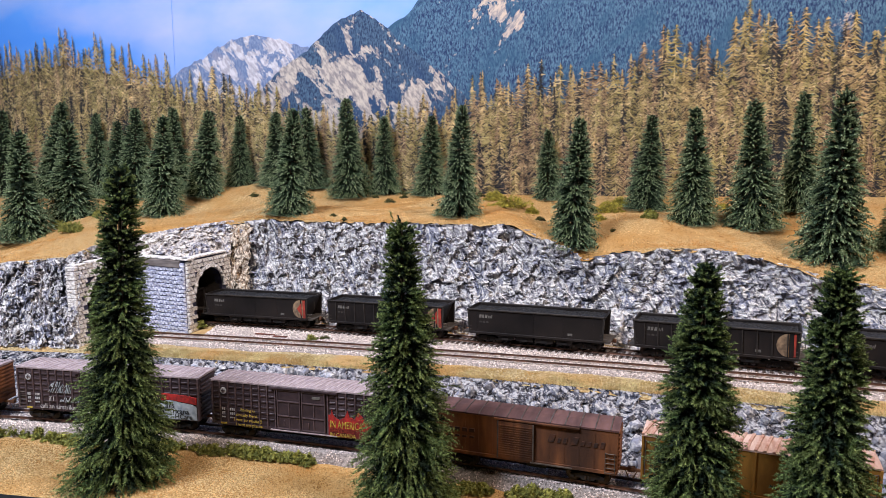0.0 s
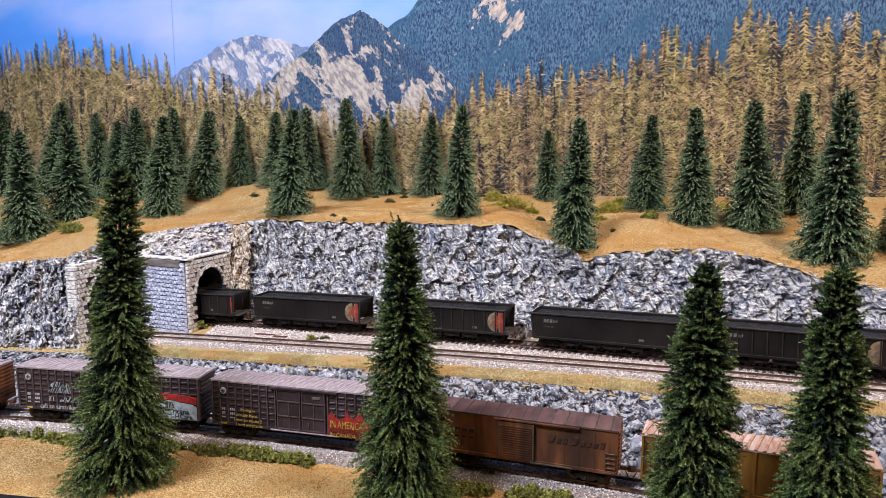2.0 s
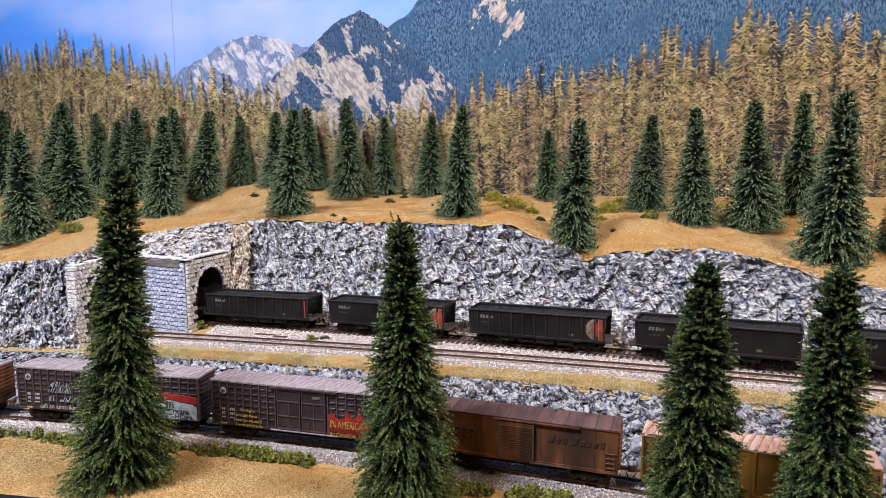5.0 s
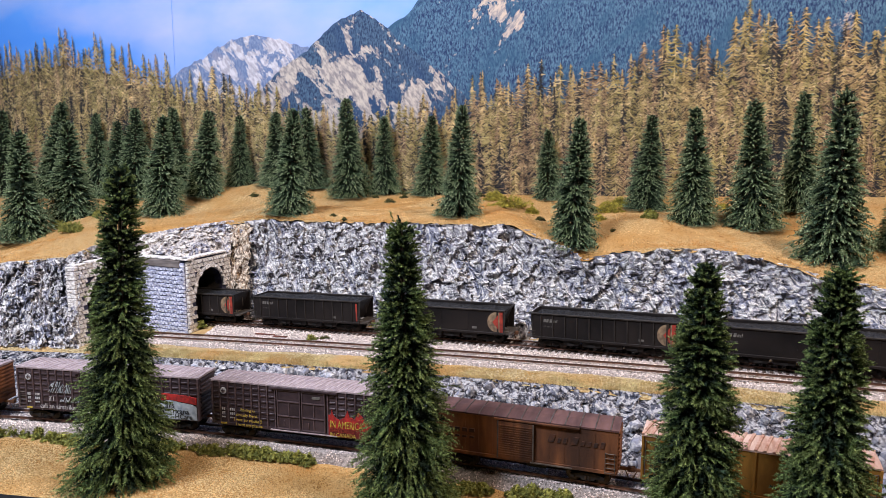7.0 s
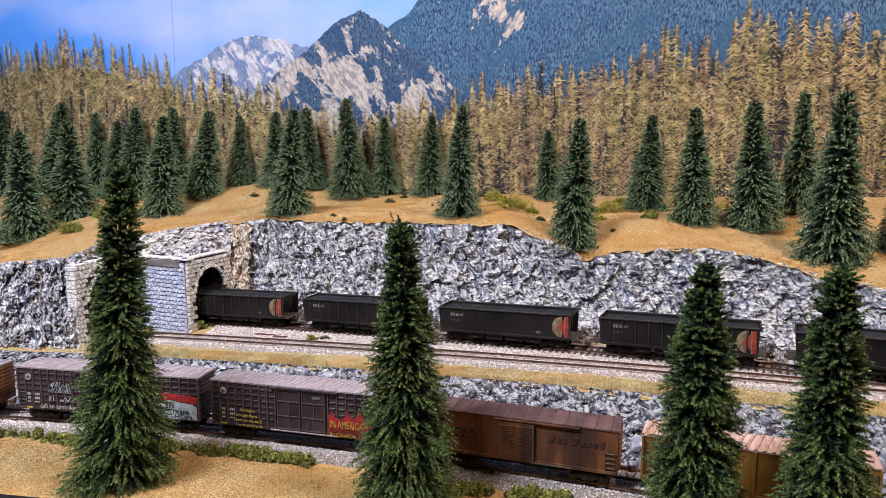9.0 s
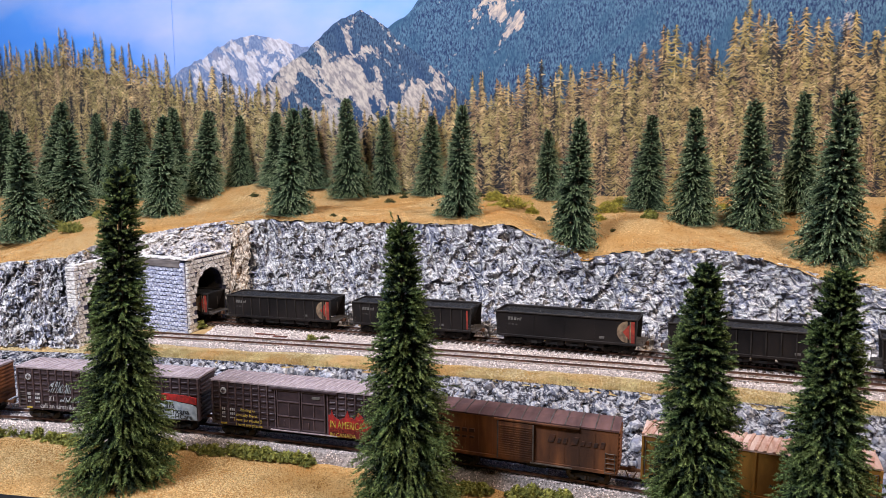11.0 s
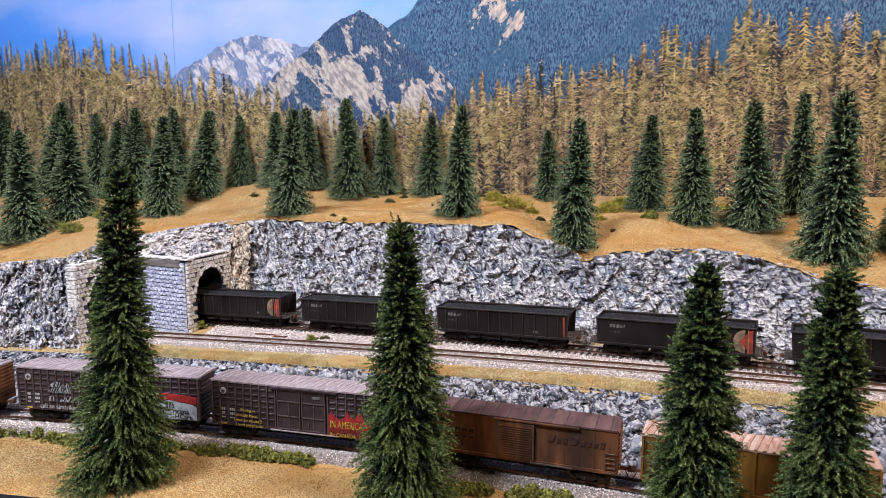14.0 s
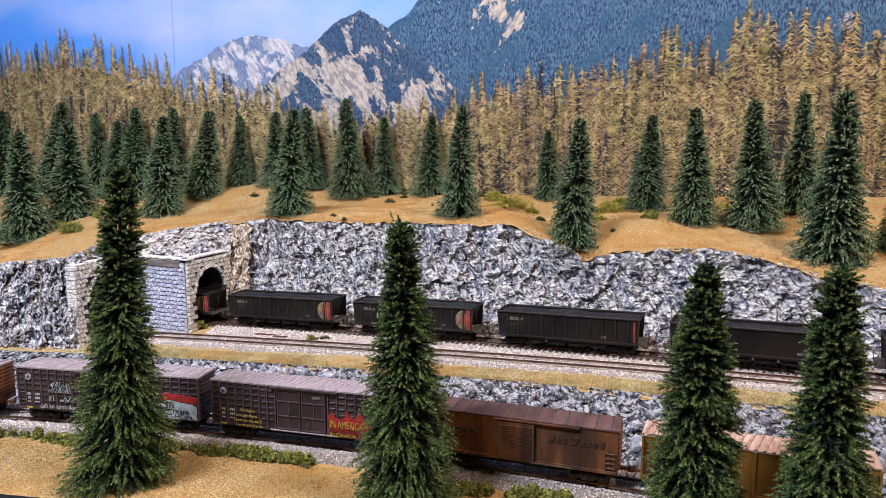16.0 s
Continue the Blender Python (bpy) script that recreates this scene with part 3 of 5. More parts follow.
def mountain_material(name, tree_a, tree_b, tree_c, rock_a, rock_b, lo, hi, turn, scale):
    """Printed slopes: bare rock streaks between speckled forest."""
    m = bpy.data.materials.new(name)
    m.use_nodes = True
    N, Lk = m.node_tree.nodes, m.node_tree.links
    p = N["Principled BSDF"]
    p.inputs["Roughness"].default_value = 0.85
    tc = N.new("ShaderNodeTexCoord")

    def noise_fac(rot, stretch, sc, det, a, b, dist=0.0):
        m0 = N.new("ShaderNodeMapping")
        m0.inputs["Rotation"].default_value = (0, radians(rot), 0)
        Lk.new(tc.outputs["Object"], m0.inputs["Vector"])
        mp = N.new("ShaderNodeMapping")
        mp.inputs["Scale"].default_value = stretch
        Lk.new(m0.outputs[0], mp.inputs["Vector"])
        n = N.new("ShaderNodeTexNoise")
        n.inputs["Scale"].default_value, n.inputs["Detail"].default_value, n.inputs["Distortion"].default_value = sc, det, dist
        n.inputs["Roughness"].default_value = 0.66
        Lk.new(mp.outputs[0], n.inputs["Vector"])
        r = N.new("ShaderNodeMapRange")
        r.inputs[1].default_value, r.inputs[2].default_value = a, b
        Lk.new(n.outputs["Fac"], r.inputs[0])
        return r.outputs[0]

    def mix(f, x, y):
        k = N.new("ShaderNodeMix")
        k.data_type = "RGBA"
        Lk.new(f, k.inputs[0])
        for s, v in ((6, x), (7, y)):
            if isinstance(v, tuple):
                k.inputs[s].default_value = v
            else:
                Lk.new(v, k.inputs[s])
        return k.outputs[2]

    def add(x, y, k):
        q = N.new("ShaderNodeMath")
        q.operation = "MULTIPLY_ADD"
        q.inputs[1].default_value = k
        Lk.new(y, q.inputs[0])
        Lk.new(x, q.inputs[2])
        return q.outputs[0]

    speck = noise_fac(0, (1.6, 1.6, 0.75), 240, 4, 0.40, 0.60)
    trees = mix(speck, tree_a, tree_b)
    trees = mix(noise_fac(turn, (1.0, 1, 0.35), 13, 5, 0.48, 0.64), trees, tree_c)
    stone = mix(noise_fac(turn, (1.6, 1, 0.6), 120, 6, 0.42, 0.58), rock_a, rock_b)
    bare = add(noise_fac(turn, (1.0, 1, 0.5), scale, 9, 0.0, 1.0, 0.3), noise_fac(0, (1.2, 1.2, 0.9), 150, 4, 0.3, 0.7), 0.06)
    edge = N.new("ShaderNodeMapRange")
    edge.inputs[1].default_value, edge.inputs[2].default_value = lo + 0.03, hi + 0.03
    Lk.new(bare, edge.inputs[0])
    Lk.new(mix(edge.outputs[0], trees, stone), p.inputs["Base Color"])
    return m


M_FAR = mountain_material("print_far_peak", srgb(92, 112, 152), srgb(124, 142, 178), srgb(150, 146, 164), srgb(206, 204, 214), srgb(164, 162, 176), 0.515, 0.530, 40, 44)
M_MID = mountain_material("print_rock_peak", srgb(24, 48, 84), srgb(74, 102, 130), srgb(34, 64, 104), srgb(196, 185, 176), srgb(138, 132, 136), 0.499, 0.511, 38, 30)
M_BIG = mountain_material("print_blue_slope", srgb(16, 44, 90), srgb(84, 120, 148), srgb(44, 86, 118), srgb(204, 186, 172), srgb(146, 142, 148), 0.615, 0.630, -40, 15)


def ridge(name, line, off, mat, seed, label):
    r = random.Random(seed)
    pts = []
    for (a0, z0), (a1, z1) in zip(line, line[1:]):
        n = max(2, int(abs(a1 - a0) / 0.006))
        for i in range(n):
            k = i / n
            pts.append((a0 + (a1 - a0) * k, z0 + (z1 - z0) * k + r.uniform(-0.0022, 0.0022)))
    pts.append(line[-1])
    v = [wall_point(a, z, off) for a, z in pts] + [wall_point(a, 0.1, off) for a, z in pts]
    n = len(pts)
    return MB().add(v, [(i, i + n, i + n + 1, i + 1) for i in range(n - 1)]).make(name, mat, backdrop, label)


ridge("far_peak", [(-0.533, 0.376), (-0.495, 0.402), (-0.465, 0.416), (-0.447, 0.421), (-0.417, 0.440), (-0.388, 0.451), (-0.362, 0.458), (-0.337, 0.459), (-0.315, 0.454), (-0.293, 0.449), (-0.266, 0.438), (-0.240, 0.433), (-0.203, 0.406)], 0.0012, M_FAR, 1, "hazy snow-streaked peak in the print")
ridge("blue_slope", [(-0.142, 0.394), (-0.101, 0.454), (-0.081, 0.467), (-0.059, 0.479), (-0.046, 0.494), (-0.032, 0.510), (0.015, 0.534), (0.191, 0.546), (0.429, 0.520), (0.637, 0.519)], 0.0024, M_BIG, 2, "blue forested mountain slope in the print")
ridge("rock_peak", [(-0.383, 0.305), (-0.346, 0.353), (-0.318, 0.372), (-0.289, 0.399), (-0.267, 0.410), (-0.240, 0.427), (-0.221, 0.445), (-0.191, 0.468), (-0.176, 0.476), (-0.160, 0.482), (-0.140, 0.489), (-0.125, 0.482), (-0.115, 0.472), (-0.091, 0.456), (-0.076, 0.437), (-0.052, 0.419), (-0.023, 0.395), (-0.004, 0.380), (0.015, 0.361), (0.053, 0.328)], 0.0036, M_MID, 3, "pale bare rock peak in the print")

sa = (-0.508, 0.490)
MB().add([wall_point(a, z, 0.0006) for a, z in ((sa[0], 0.3), (sa[0] + 0.0007, 0.3), (sa[0] + 0.0007, 0.95), (sa[0], 0.95))], [(0, 1, 2, 3)]).make("panel_seam", material("seam_tape", srgb(112, 164, 236), srgb(96, 152, 232), 30, 0.8), backdrop, "pale vertical seam in the sky print")

# printed conifers, cut row by row
LINE = [(-0.999, 0.453), (-0.911, 0.457), (-0.825, 0.471), (-0.756, 0.479), (-0.691, 0.469), (-0.628, 0.454), (-0.591, 0.439), (-0.530, 0.429), (-0.484, 0.398), (-0.424, 0.406), (-0.380, 0.372), (-0.324, 0.360), (-0.226, 0.330), (-0.143, 0.325), (-0.062, 0.327), (0.006, 0.343), (0.062, 0.376), (0.107, 0.381), (0.195, 0.384), (0.278, 0.404), (0.342, 0.428), (0.389, 0.416), (0.427, 0.419), (0.450, 0.464), (0.491, 0.460), (0.541, 0.442), (0.583, 0.444), (0.623, 0.434), (0.670, 0.431)]
LA, LZ = (np.array(c) for c in zip(*LINE))
TONES = [material("print_tan_tree", srgb(209, 180, 128), srgb(148, 124, 85), 70, 0.9, island=0.55, c=srgb(163, 148, 91), cscale=10),
         material("print_olive_tree", srgb(180, 163, 111), srgb(122, 109, 71), 70, 0.9, island=0.55, c=srgb(141, 128, 80), cscale=10),
         material("print_brown_tree", srgb(178, 148, 113), srgb(115, 95, 76), 70, 0.9, island=0.55, c=srgb(135, 109, 87), cscale=10),
         material("print_dark_tree", srgb(62, 60, 58), srgb(36, 40, 48), 70, 0.9, island=0.4),
         material("print_pale_tree", srgb(214, 190, 146), srgb(170, 146, 104), 70, 0.9, island=0.3)]
M_DARK = material("print_forest_shade", srgb(62, 58, 58), srgb(34, 38, 50), 60, 0.9, stretch=(3, 3, 0.5))
ridge("forest_shade", [(a, z - 0.060) for a, z in LINE], 0.0046, M_DARK, 5, "dark gaps between the printed trees")
r = np.random.RandomState(77)
bins = [[[], [], 0] for _ in TONES]
for row in range(8):
    for a in np.arange(-1.12, 0.80, 0.0118):
        a = a + r.uniform(-0.007, 0.007)
        crest = np.interp(a, LA, LZ)
        top = crest - row * (crest - 0.19) * 0.105 + r.uniform(-0.028, 0.016)
        low = max(0.12, top - r.uniform(0.11, 0.19))
        hgt = top - low
        half = hgt * r.uniform(0.075, 0.155)
        pick = r.choice(4, p=[0.37, 0.28, 0.22, 0.13] if a > -0.05 else [0.30, 0.36, 0.22, 0.12])
        if row > 4 and r.rand() < 0.35:
            pick = r.choice([2, 2, 3])
        off = 0.0052 + row * 0.0011 + r.uniform(0, 0.0009)
        n = int(hgt / 0.0014)
        k = np.repeat((np.arange(n) + 0.5) / n, 2)
        sgn = np.tile([-1, 1], n)
        ln = half * (0.14 + np.minimum(1, 1.5 * k) ** 0.8) * r.uniform(0.3, 1.2, 2 * n)
        z = top - k * hgt + r.uniform(-0.0015, 0.0015, 2 * n)
        th = 0.0010 + 0.0015 * r.uniform(0.2, 1.3, 2 * n)
        tip = z - ln * r.uniform(-0.1, 1.5, 2 * n)
        o = off + r.uniform(0, 0.0008, 2 * n)
        pt = lambda aa, zz: np.stack([aa, y_back(aa) - o, zz], -1)
        V = np.stack([pt(a - sgn * 0.0006, z + th * 0.5), pt(a - sgn * 0.0006, z - th * 0.5), pt(a + sgn * ln, tip)], 1)
        own = np.where(r.uniform(0, 1, 2 * n) < 0.25, 3, pick)
        own = np.where((r.uniform(0, 1, 2 * n) < 0.16) & (ln < half * 0.75), 4, own)
        pale = r.rand() < 0.30
        tr = np.array([(a - 0.0006, y_back(a) - off - 0.0010 * pale, low), (a + 0.0006, y_back(a) - off - 0.0010 * pale, low), (a, y_back(a) - off - 0.0010 * pale, top + 0.003)])
        for tone_at, part_v in [(q, V[own == q].reshape(-1, 3)) for q in range(5)] + [(4 if pale else pick, tr)]:
            if len(part_v):
                B = bins[tone_at]
                B[0].append(part_v)
                B[1].append(np.arange(len(part_v)).reshape(-1, 3) + B[2])
                B[2] += len(part_v)
for tone, B in zip(TONES, bins):
    tagged(mesh_np("printed_forest", np.vstack(B[0]), np.vstack(B[1]), tone, backdrop), "sunlit conifers printed on the backdrop", kind="stuff")


# ---- stone tunnel portals ----
def block_meshes(mat):
    rr = random.Random(9)
    out = {}
    for L in (0.0080, 0.0100, 0.0125):
        for k in range(4):
            h, d = 0.0050, 0.0030
            v = []
            for y, s in ((0.0, 1.0), (-d * 0.55, 1.0), (-d, 0.72)):
                for i, j in ((-1, -1), (1, -1), (1, 1), (-1, 1)):
                    v.append((i * L / 2 * (s if s == 1 else 1 - 0.0018 / L) + rr.uniform(-1, 1) * 0.0004, y + (rr.uniform(-1, 1) * 0.0012 if s < 1 else 0), j * h / 2 * s + rr.uniform(-1, 1) * 0.0005))
            f = [(8, 9, 10, 11)]
            for b in (0, 4):
                f += [(b + i, b + (i + 1) % 4, b + (i + 1) % 4 + 4, b + i + 4) for i in range(4)]
            me = bpy.data.meshes.new("stone")
            me.from_pydata(v, [], f)
            me.update()
            me.materials.append(mat)
            out.setdefault(L, []).append(me)
    return out


# blue-grey copy of the portal stone, with cool light put into its colour
M_COOLSTONE = rock_material("cool_lit_stone", srgb(218, 219, 234), srgb(164, 168, 194), srgb(90, 94, 124), srgb(146, 152, 184), 110, 0.007)
STONES = block_meshes(M_STONE)
COOL_STONES = block_meshes(M_COOLSTONE)
M_MORTAR = material("portal_mortar", srgb(70, 70, 92), srgb(46, 46, 62), 200, 0.9)
M_LINER = material("tunnel_liner", srgb(74, 66, 60), srgb(44, 40, 38), 60, 0.9, bump=0.001, bscale=200)


def stone_wall(name, m, s0, s1, z0, z1, seed, label, arch=None, stones=None):
    """A wall of rough blocks in its own frame: x along it, -y outward; arch: half width, spring height, of a round-topped opening at x 0."""
    rr = random.Random(seed)
    root = new(name)
    root.matrix_basis = m
    tagged(root, label, "tunnel portal" if arch else "retaining wall", kind="structure")
    half, spring = arch if arch else (0, 0)

    def top_of(x):
        return spring + math.sqrt(max(half * half - x * x, 0)) if abs(x) < half else None

    back = MB()
    if arch:
        back.box((s0 - half) / 2, 0.005, (z0 + z1) / 2, -half - s0, 0.01, z1 - z0)
        back.box((s1 + half) / 2, 0.005, (z0 + z1) / 2, s1 - half, 0.01, z1 - z0)
        n = 16
        for i in range(n):
            a, b = -half + 2 * half * i / n, -half + 2 * half * (i + 1) / n
            za, zb = top_of(a * 0.9999) or spring, top_of(b * 0.9999) or spring
            back.prism([(a, za), (b, zb), (b, z1), (a, z1)], 0.0, 0.01)
    else:
        back.box((s0 + s1) / 2, 0.005, (z0 + z1) / 2, s1 - s0, 0.01, z1 - z0)
    back.make("wall_core", M_MORTAR, root)
    z = z0 + 0.0026
    row = 0
    while z < z1 - 0.002:
        x = s0
        while x < s1 - 0.001:
            L = rr.choice((0.0080, 0.0100, 0.0125))
            fit = L * 0.6 if x == s0 and row % 2 else L
            if x + fit > s1 - 0.004:
                fit = s1 - x
            c = x + fit / 2
            x += fit
            if arch and z < spring + half + 0.006:
                near = min(abs(c - fit / 2), abs(c + fit / 2)) if c * c > (fit / 2) ** 2 else 0
                if near < half - 0.001 and (z < spring or near ** 2 + (z - spring) ** 2 < (half + 0.0045) ** 2):
                    continue
            ob = new("stone", rr.choice((stones or STONES)[L]))
            ob.parent = root
            ob.matrix_basis = Matrix.Translation((c, 0, z)) @ Matrix.Diagonal(((fit - 0.0006) / L, 1, 0.96, 1))
        z += 0.0055
        row += 1
    if name == "portal_siding":
        zq = z0 + 0.0026
        while zq < z1 - 0.002:
            MB().box(s0 - 0.0012, 0.0035, zq, 0.0036, 0.0130, 0.0050).make("corner_stone", M_STONE, root, bevel=0.0005)
            zq += 0.0055
    if arch:
        n = 13
        for i in range(n):
            a = math.pi * (i + 0.5) / n
            ob = new("arch_stone", rr.choice(STONES[0.0080]))
            ob.parent = root
            ob.matrix_basis = Matrix.Translation(((half + 0.0028) * math.cos(a), -0.0006, spring + (half + 0.0028) * math.sin(a))) @ Matrix.Rotation(math.pi / 2 - a, 4, "Y") @ Matrix.Diagonal((0.92, 1.1, 1, 1))
        prof = [(half * math.cos(math.pi * i / 16), spring + half * math.sin(math.pi * i / 16)) for i in range(17)]
        prof = [(half, z0)] + prof + [(-half, z0)]
        V = [(x, y, zz) for y in (0.004, 0.16) for x, zz in prof]
        n = len(prof)
        MB().add(V, [(i, i + 1, i + 1 + n, i + n) for i in range(n - 1)] + [tuple(range(n, 2 * n))]).make("tunnel_liner", M_LINER, root, "dark grey-brown tunnel lining", smooth=False) if name == "portal_siding" else \
            MB().add(V, [(i, i + 1, i + 1 + n, i + n) for i in range(n - 1)]).make("tunnel_liner", M_LINER, root, "dark grey-brown tunnel lining")
    x = s0
    while x < s1 - 0.004:
        MB().box(x + 0.0075, 0.0035, z1 + 0.0010, 0.0146, 0.0125, 0.0022).make("coping_stone", M_STONE, root, bevel=0.0004)
        x += 0.015
    return root


def wall_frame(p, ex, z):
    ex = Vector((ex[0], ex[1], 0)).normalized()
    ey = Vector((-ex.y, ex.x, 0))
    m = Matrix.Identity(4)
    for i, c in enumerate((ex, ey, Vector((0, 0, 1)), Vector((p[0], p[1], z)))):
        m.col[i][:3] = c
    return m


XA, XB = -0.313, -0.430
EA, EB = Vector((0.325, 0.9456)), Vector((0.267, 0.964))
PA, PB = Vector((XA, y_rear(XA))), Vector((XB, y_front(XB)))
ZW = 0.113
stone_wall("portal_main", wall_frame(PA, EA, 0), -0.046, 0.046, z_shelf(XA) - 0.006, ZW, 1, "pale cut-stone tunnel portal of the main line", (0.0275, 0.069))
stone_wall("portal_siding", wall_frame(PB, EB, 0), -0.046, 0.046, z_shelf(XB) - 0.006, ZW, 2, "pale cut-stone tunnel portal of the siding", (0.0275, 0.066))
c0, c1 = PB + EB * 0.046, PA - EA * 0.046
joining = stone_wall("wall_between_portals", wall_frame(c0, c1 - c0, 0), 0.0, (c1 - c0).length, z_shelf(XA) - 0.008, ZW, 3, "cut-stone wall joining the two portals, tinted blue-grey as under cool light", None, COOL_STONES)
M_LINTEL = material("weathered_lintel", srgb(150, 140, 136), srgb(104, 96, 94), 90, 0.9, bump=0.0004, bscale=500, stretch=(0.5, 1, 2))
MB().box((c1 - c0).length / 2, -0.0018, ZW - 0.0052, (c1 - c0).length - 0.012, 0.0044, 0.0088).make("lintel_beam", M_LINTEL, joining, "brown-grey weathered beam along the top", bevel=0.0004)


# ---- rolling stock ----
def text_mesh(body, size):
    cu = bpy.data.curves.new("lettering", "FONT")
    cu.body, cu.size, cu.extrude = body, size, 0.00008
    ob = bpy.data.objects.new("lettering", cu)
    scene.collection.objects.link(ob)
    me = bpy.data.meshes.new_from_object(ob.evaluated_get(bpy.context.evaluated_depsgraph_get()))
    bpy.data.objects.remove(ob)
    return me


def lettering(body, size, x, y, z, mat, parent, name="letter", wide=1.0):
    bm = bmesh.new()
    whole = text_mesh(body, size)
    bm.from_mesh(whole)
    bpy.data.meshes.remove(whole)
    left = set(bm.verts)
    m = Matrix.Translation((x, y, z)) @ Matrix.Rotation(math.pi / 2, 4, "X") @ Matrix.Diagonal((wide, 1, 1, 1))
    while left:
        seen, todo = set(), [min(left, key=lambda v: v.index)]
        while todo:
            v = todo.pop()
            if v not in seen:
                seen.add(v)
                todo += [e.other_vert(v) for e in v.link_edges]
        left -= seen
        own = sorted(seen, key=lambda v: v.index)
        at = {v: i for i, v in enumerate(own)}
        me = bpy.data.meshes.new(name)
        me.from_pydata([tuple(v.co) for v in own], [], [tuple(at[v] for v in f.verts) for f in bm.faces if f.verts[0] in at])
        me.update()
        me.materials.append(mat)
        ob = new(name, me)
        ob.parent = parent
        ob.matrix_basis = m
    bm.free()


WR = 0.0052
SPINNERS = []


def truck(parent, x, spin=False):
    """A two-axle truck: side frames, bolster, springs and wheelsets."""
    t = MB().box(0, 0, 0.0065, 0.004, 0.026, 0.003).make("truck", M_UNDER, parent, at=Matrix.Translation((x, 0, 0)))
    for s in (-1, 1):
        y = s * 0.0118
        fr = MB()
        fr.prism([(-0.0125, 0.0066), (-0.0125, 0.0046), (-0.006, 0.0040), (-0.0035, 0.0022), (0.0035, 0.0022), (0.006, 0.0040), (0.0125, 0.0046), (0.0125, 0.0066), (0.0045, 0.0085), (-0.0045, 0.0085)], y - 0.0011, y + 0.0011)
        fr.box(-0.0112, y - s * -0.0014, 0.0054, 0.0034, 0.0012, 0.003)
        fr.box(0.0112, y - s * -0.0014, 0.0054, 0.0034, 0.0012, 0.003)
        fr.make("side_frame", M_UNDER, t, bevel=0.00025)
        for k in (-0.0013, 0.0013):
            MB().cyl((k, y + s * 0.0012, 0.0030), (k, y + s * 0.0012, 0.0062), 0.0009, 8).make("spring", M_WHEEL, t)
    for k in (-0.0112, 0.0112):
        w = MB()
        w.cyl((0, -0.0115, 0), (0, 0.0115, 0), 0.0009, 8)
        for s in (-1, 1):
            w.cyl((0, s * 0.0072, 0), (0, s * 0.0100, 0), WR, 20)
            w.cyl((0, s * 0.0066, 0), (0, s * 0.0074, 0), WR + 0.0007, 20)
            w.cyl((0, s * 0.0100, 0), (0, s * 0.0106, 0), WR * 0.45, 12)
            w.box(0.0026, s * 0.01012, 0, 0.0016, 0.0006, 0.0016)
        ws = w.make("wheelset", M_WHEEL, t, at=Matrix.Translation((k, 0, WR)))
        if spin:
            SPINNERS.append((ws, k))
    return t


def coupler(parent, x, s):
    b = MB()
    b.box(x + s * 0.004, 0, 0.0105, 0.009, 0.0022, 0.0022)
    b.box(x + s * 0.0088, 0.0006, 0.0105, 0.0030, 0.0040, 0.0036)
    b.cyl((x + s * 0.006, -0.001, 0.0095), (x + s * 0.0085, -0.002, 0.0045), 0.0005, 6)
    b.make("coupler", M_RUSTY, parent, bevel=0.0002)


M_RUSTY = material("rusty_steel", srgb(124, 84, 56), srgb(82, 54, 40), 200, 0.8)
M_GRIME = material("grimy_grab_iron", srgb(96, 88, 82), srgb(66, 60, 56), 200, 0.6, 0.2)
M_PRINTG = material("faded_grey_print", srgb(122, 118, 112), srgb(84, 80, 78), 300, 0.8, lo=0.3, hi=0.7)
M_PRINTD = material("dim_grey_print", srgb(74, 70, 66), srgb(52, 49, 47), 300, 0.8)
M_MARKRED = material("faded_red_print", srgb(176, 66, 50), srgb(128, 50, 42), 250, 0.8)
M_MARKTAN = material("faded_tan_print", srgb(158, 132, 104), srgb(104, 86, 70), 200, 0.8)


def ladder(parent, x, y, z0, z1, n, w, mat):
    b = MB()
    for i in range(n):
        z = z0 + (z1 - z0) * i / (n - 1)
        b.cyl((x - w / 2, y, z), (x + w / 2, y, z), 0.00035, 6)
    for s in (-1, 1):
        b.cyl((x + s * w / 2, y, z0 - 0.0006), (x + s * w / 2, y, z1 + 0.0006), 0.00035, 6)
    b.make("ladder", mat, parent)


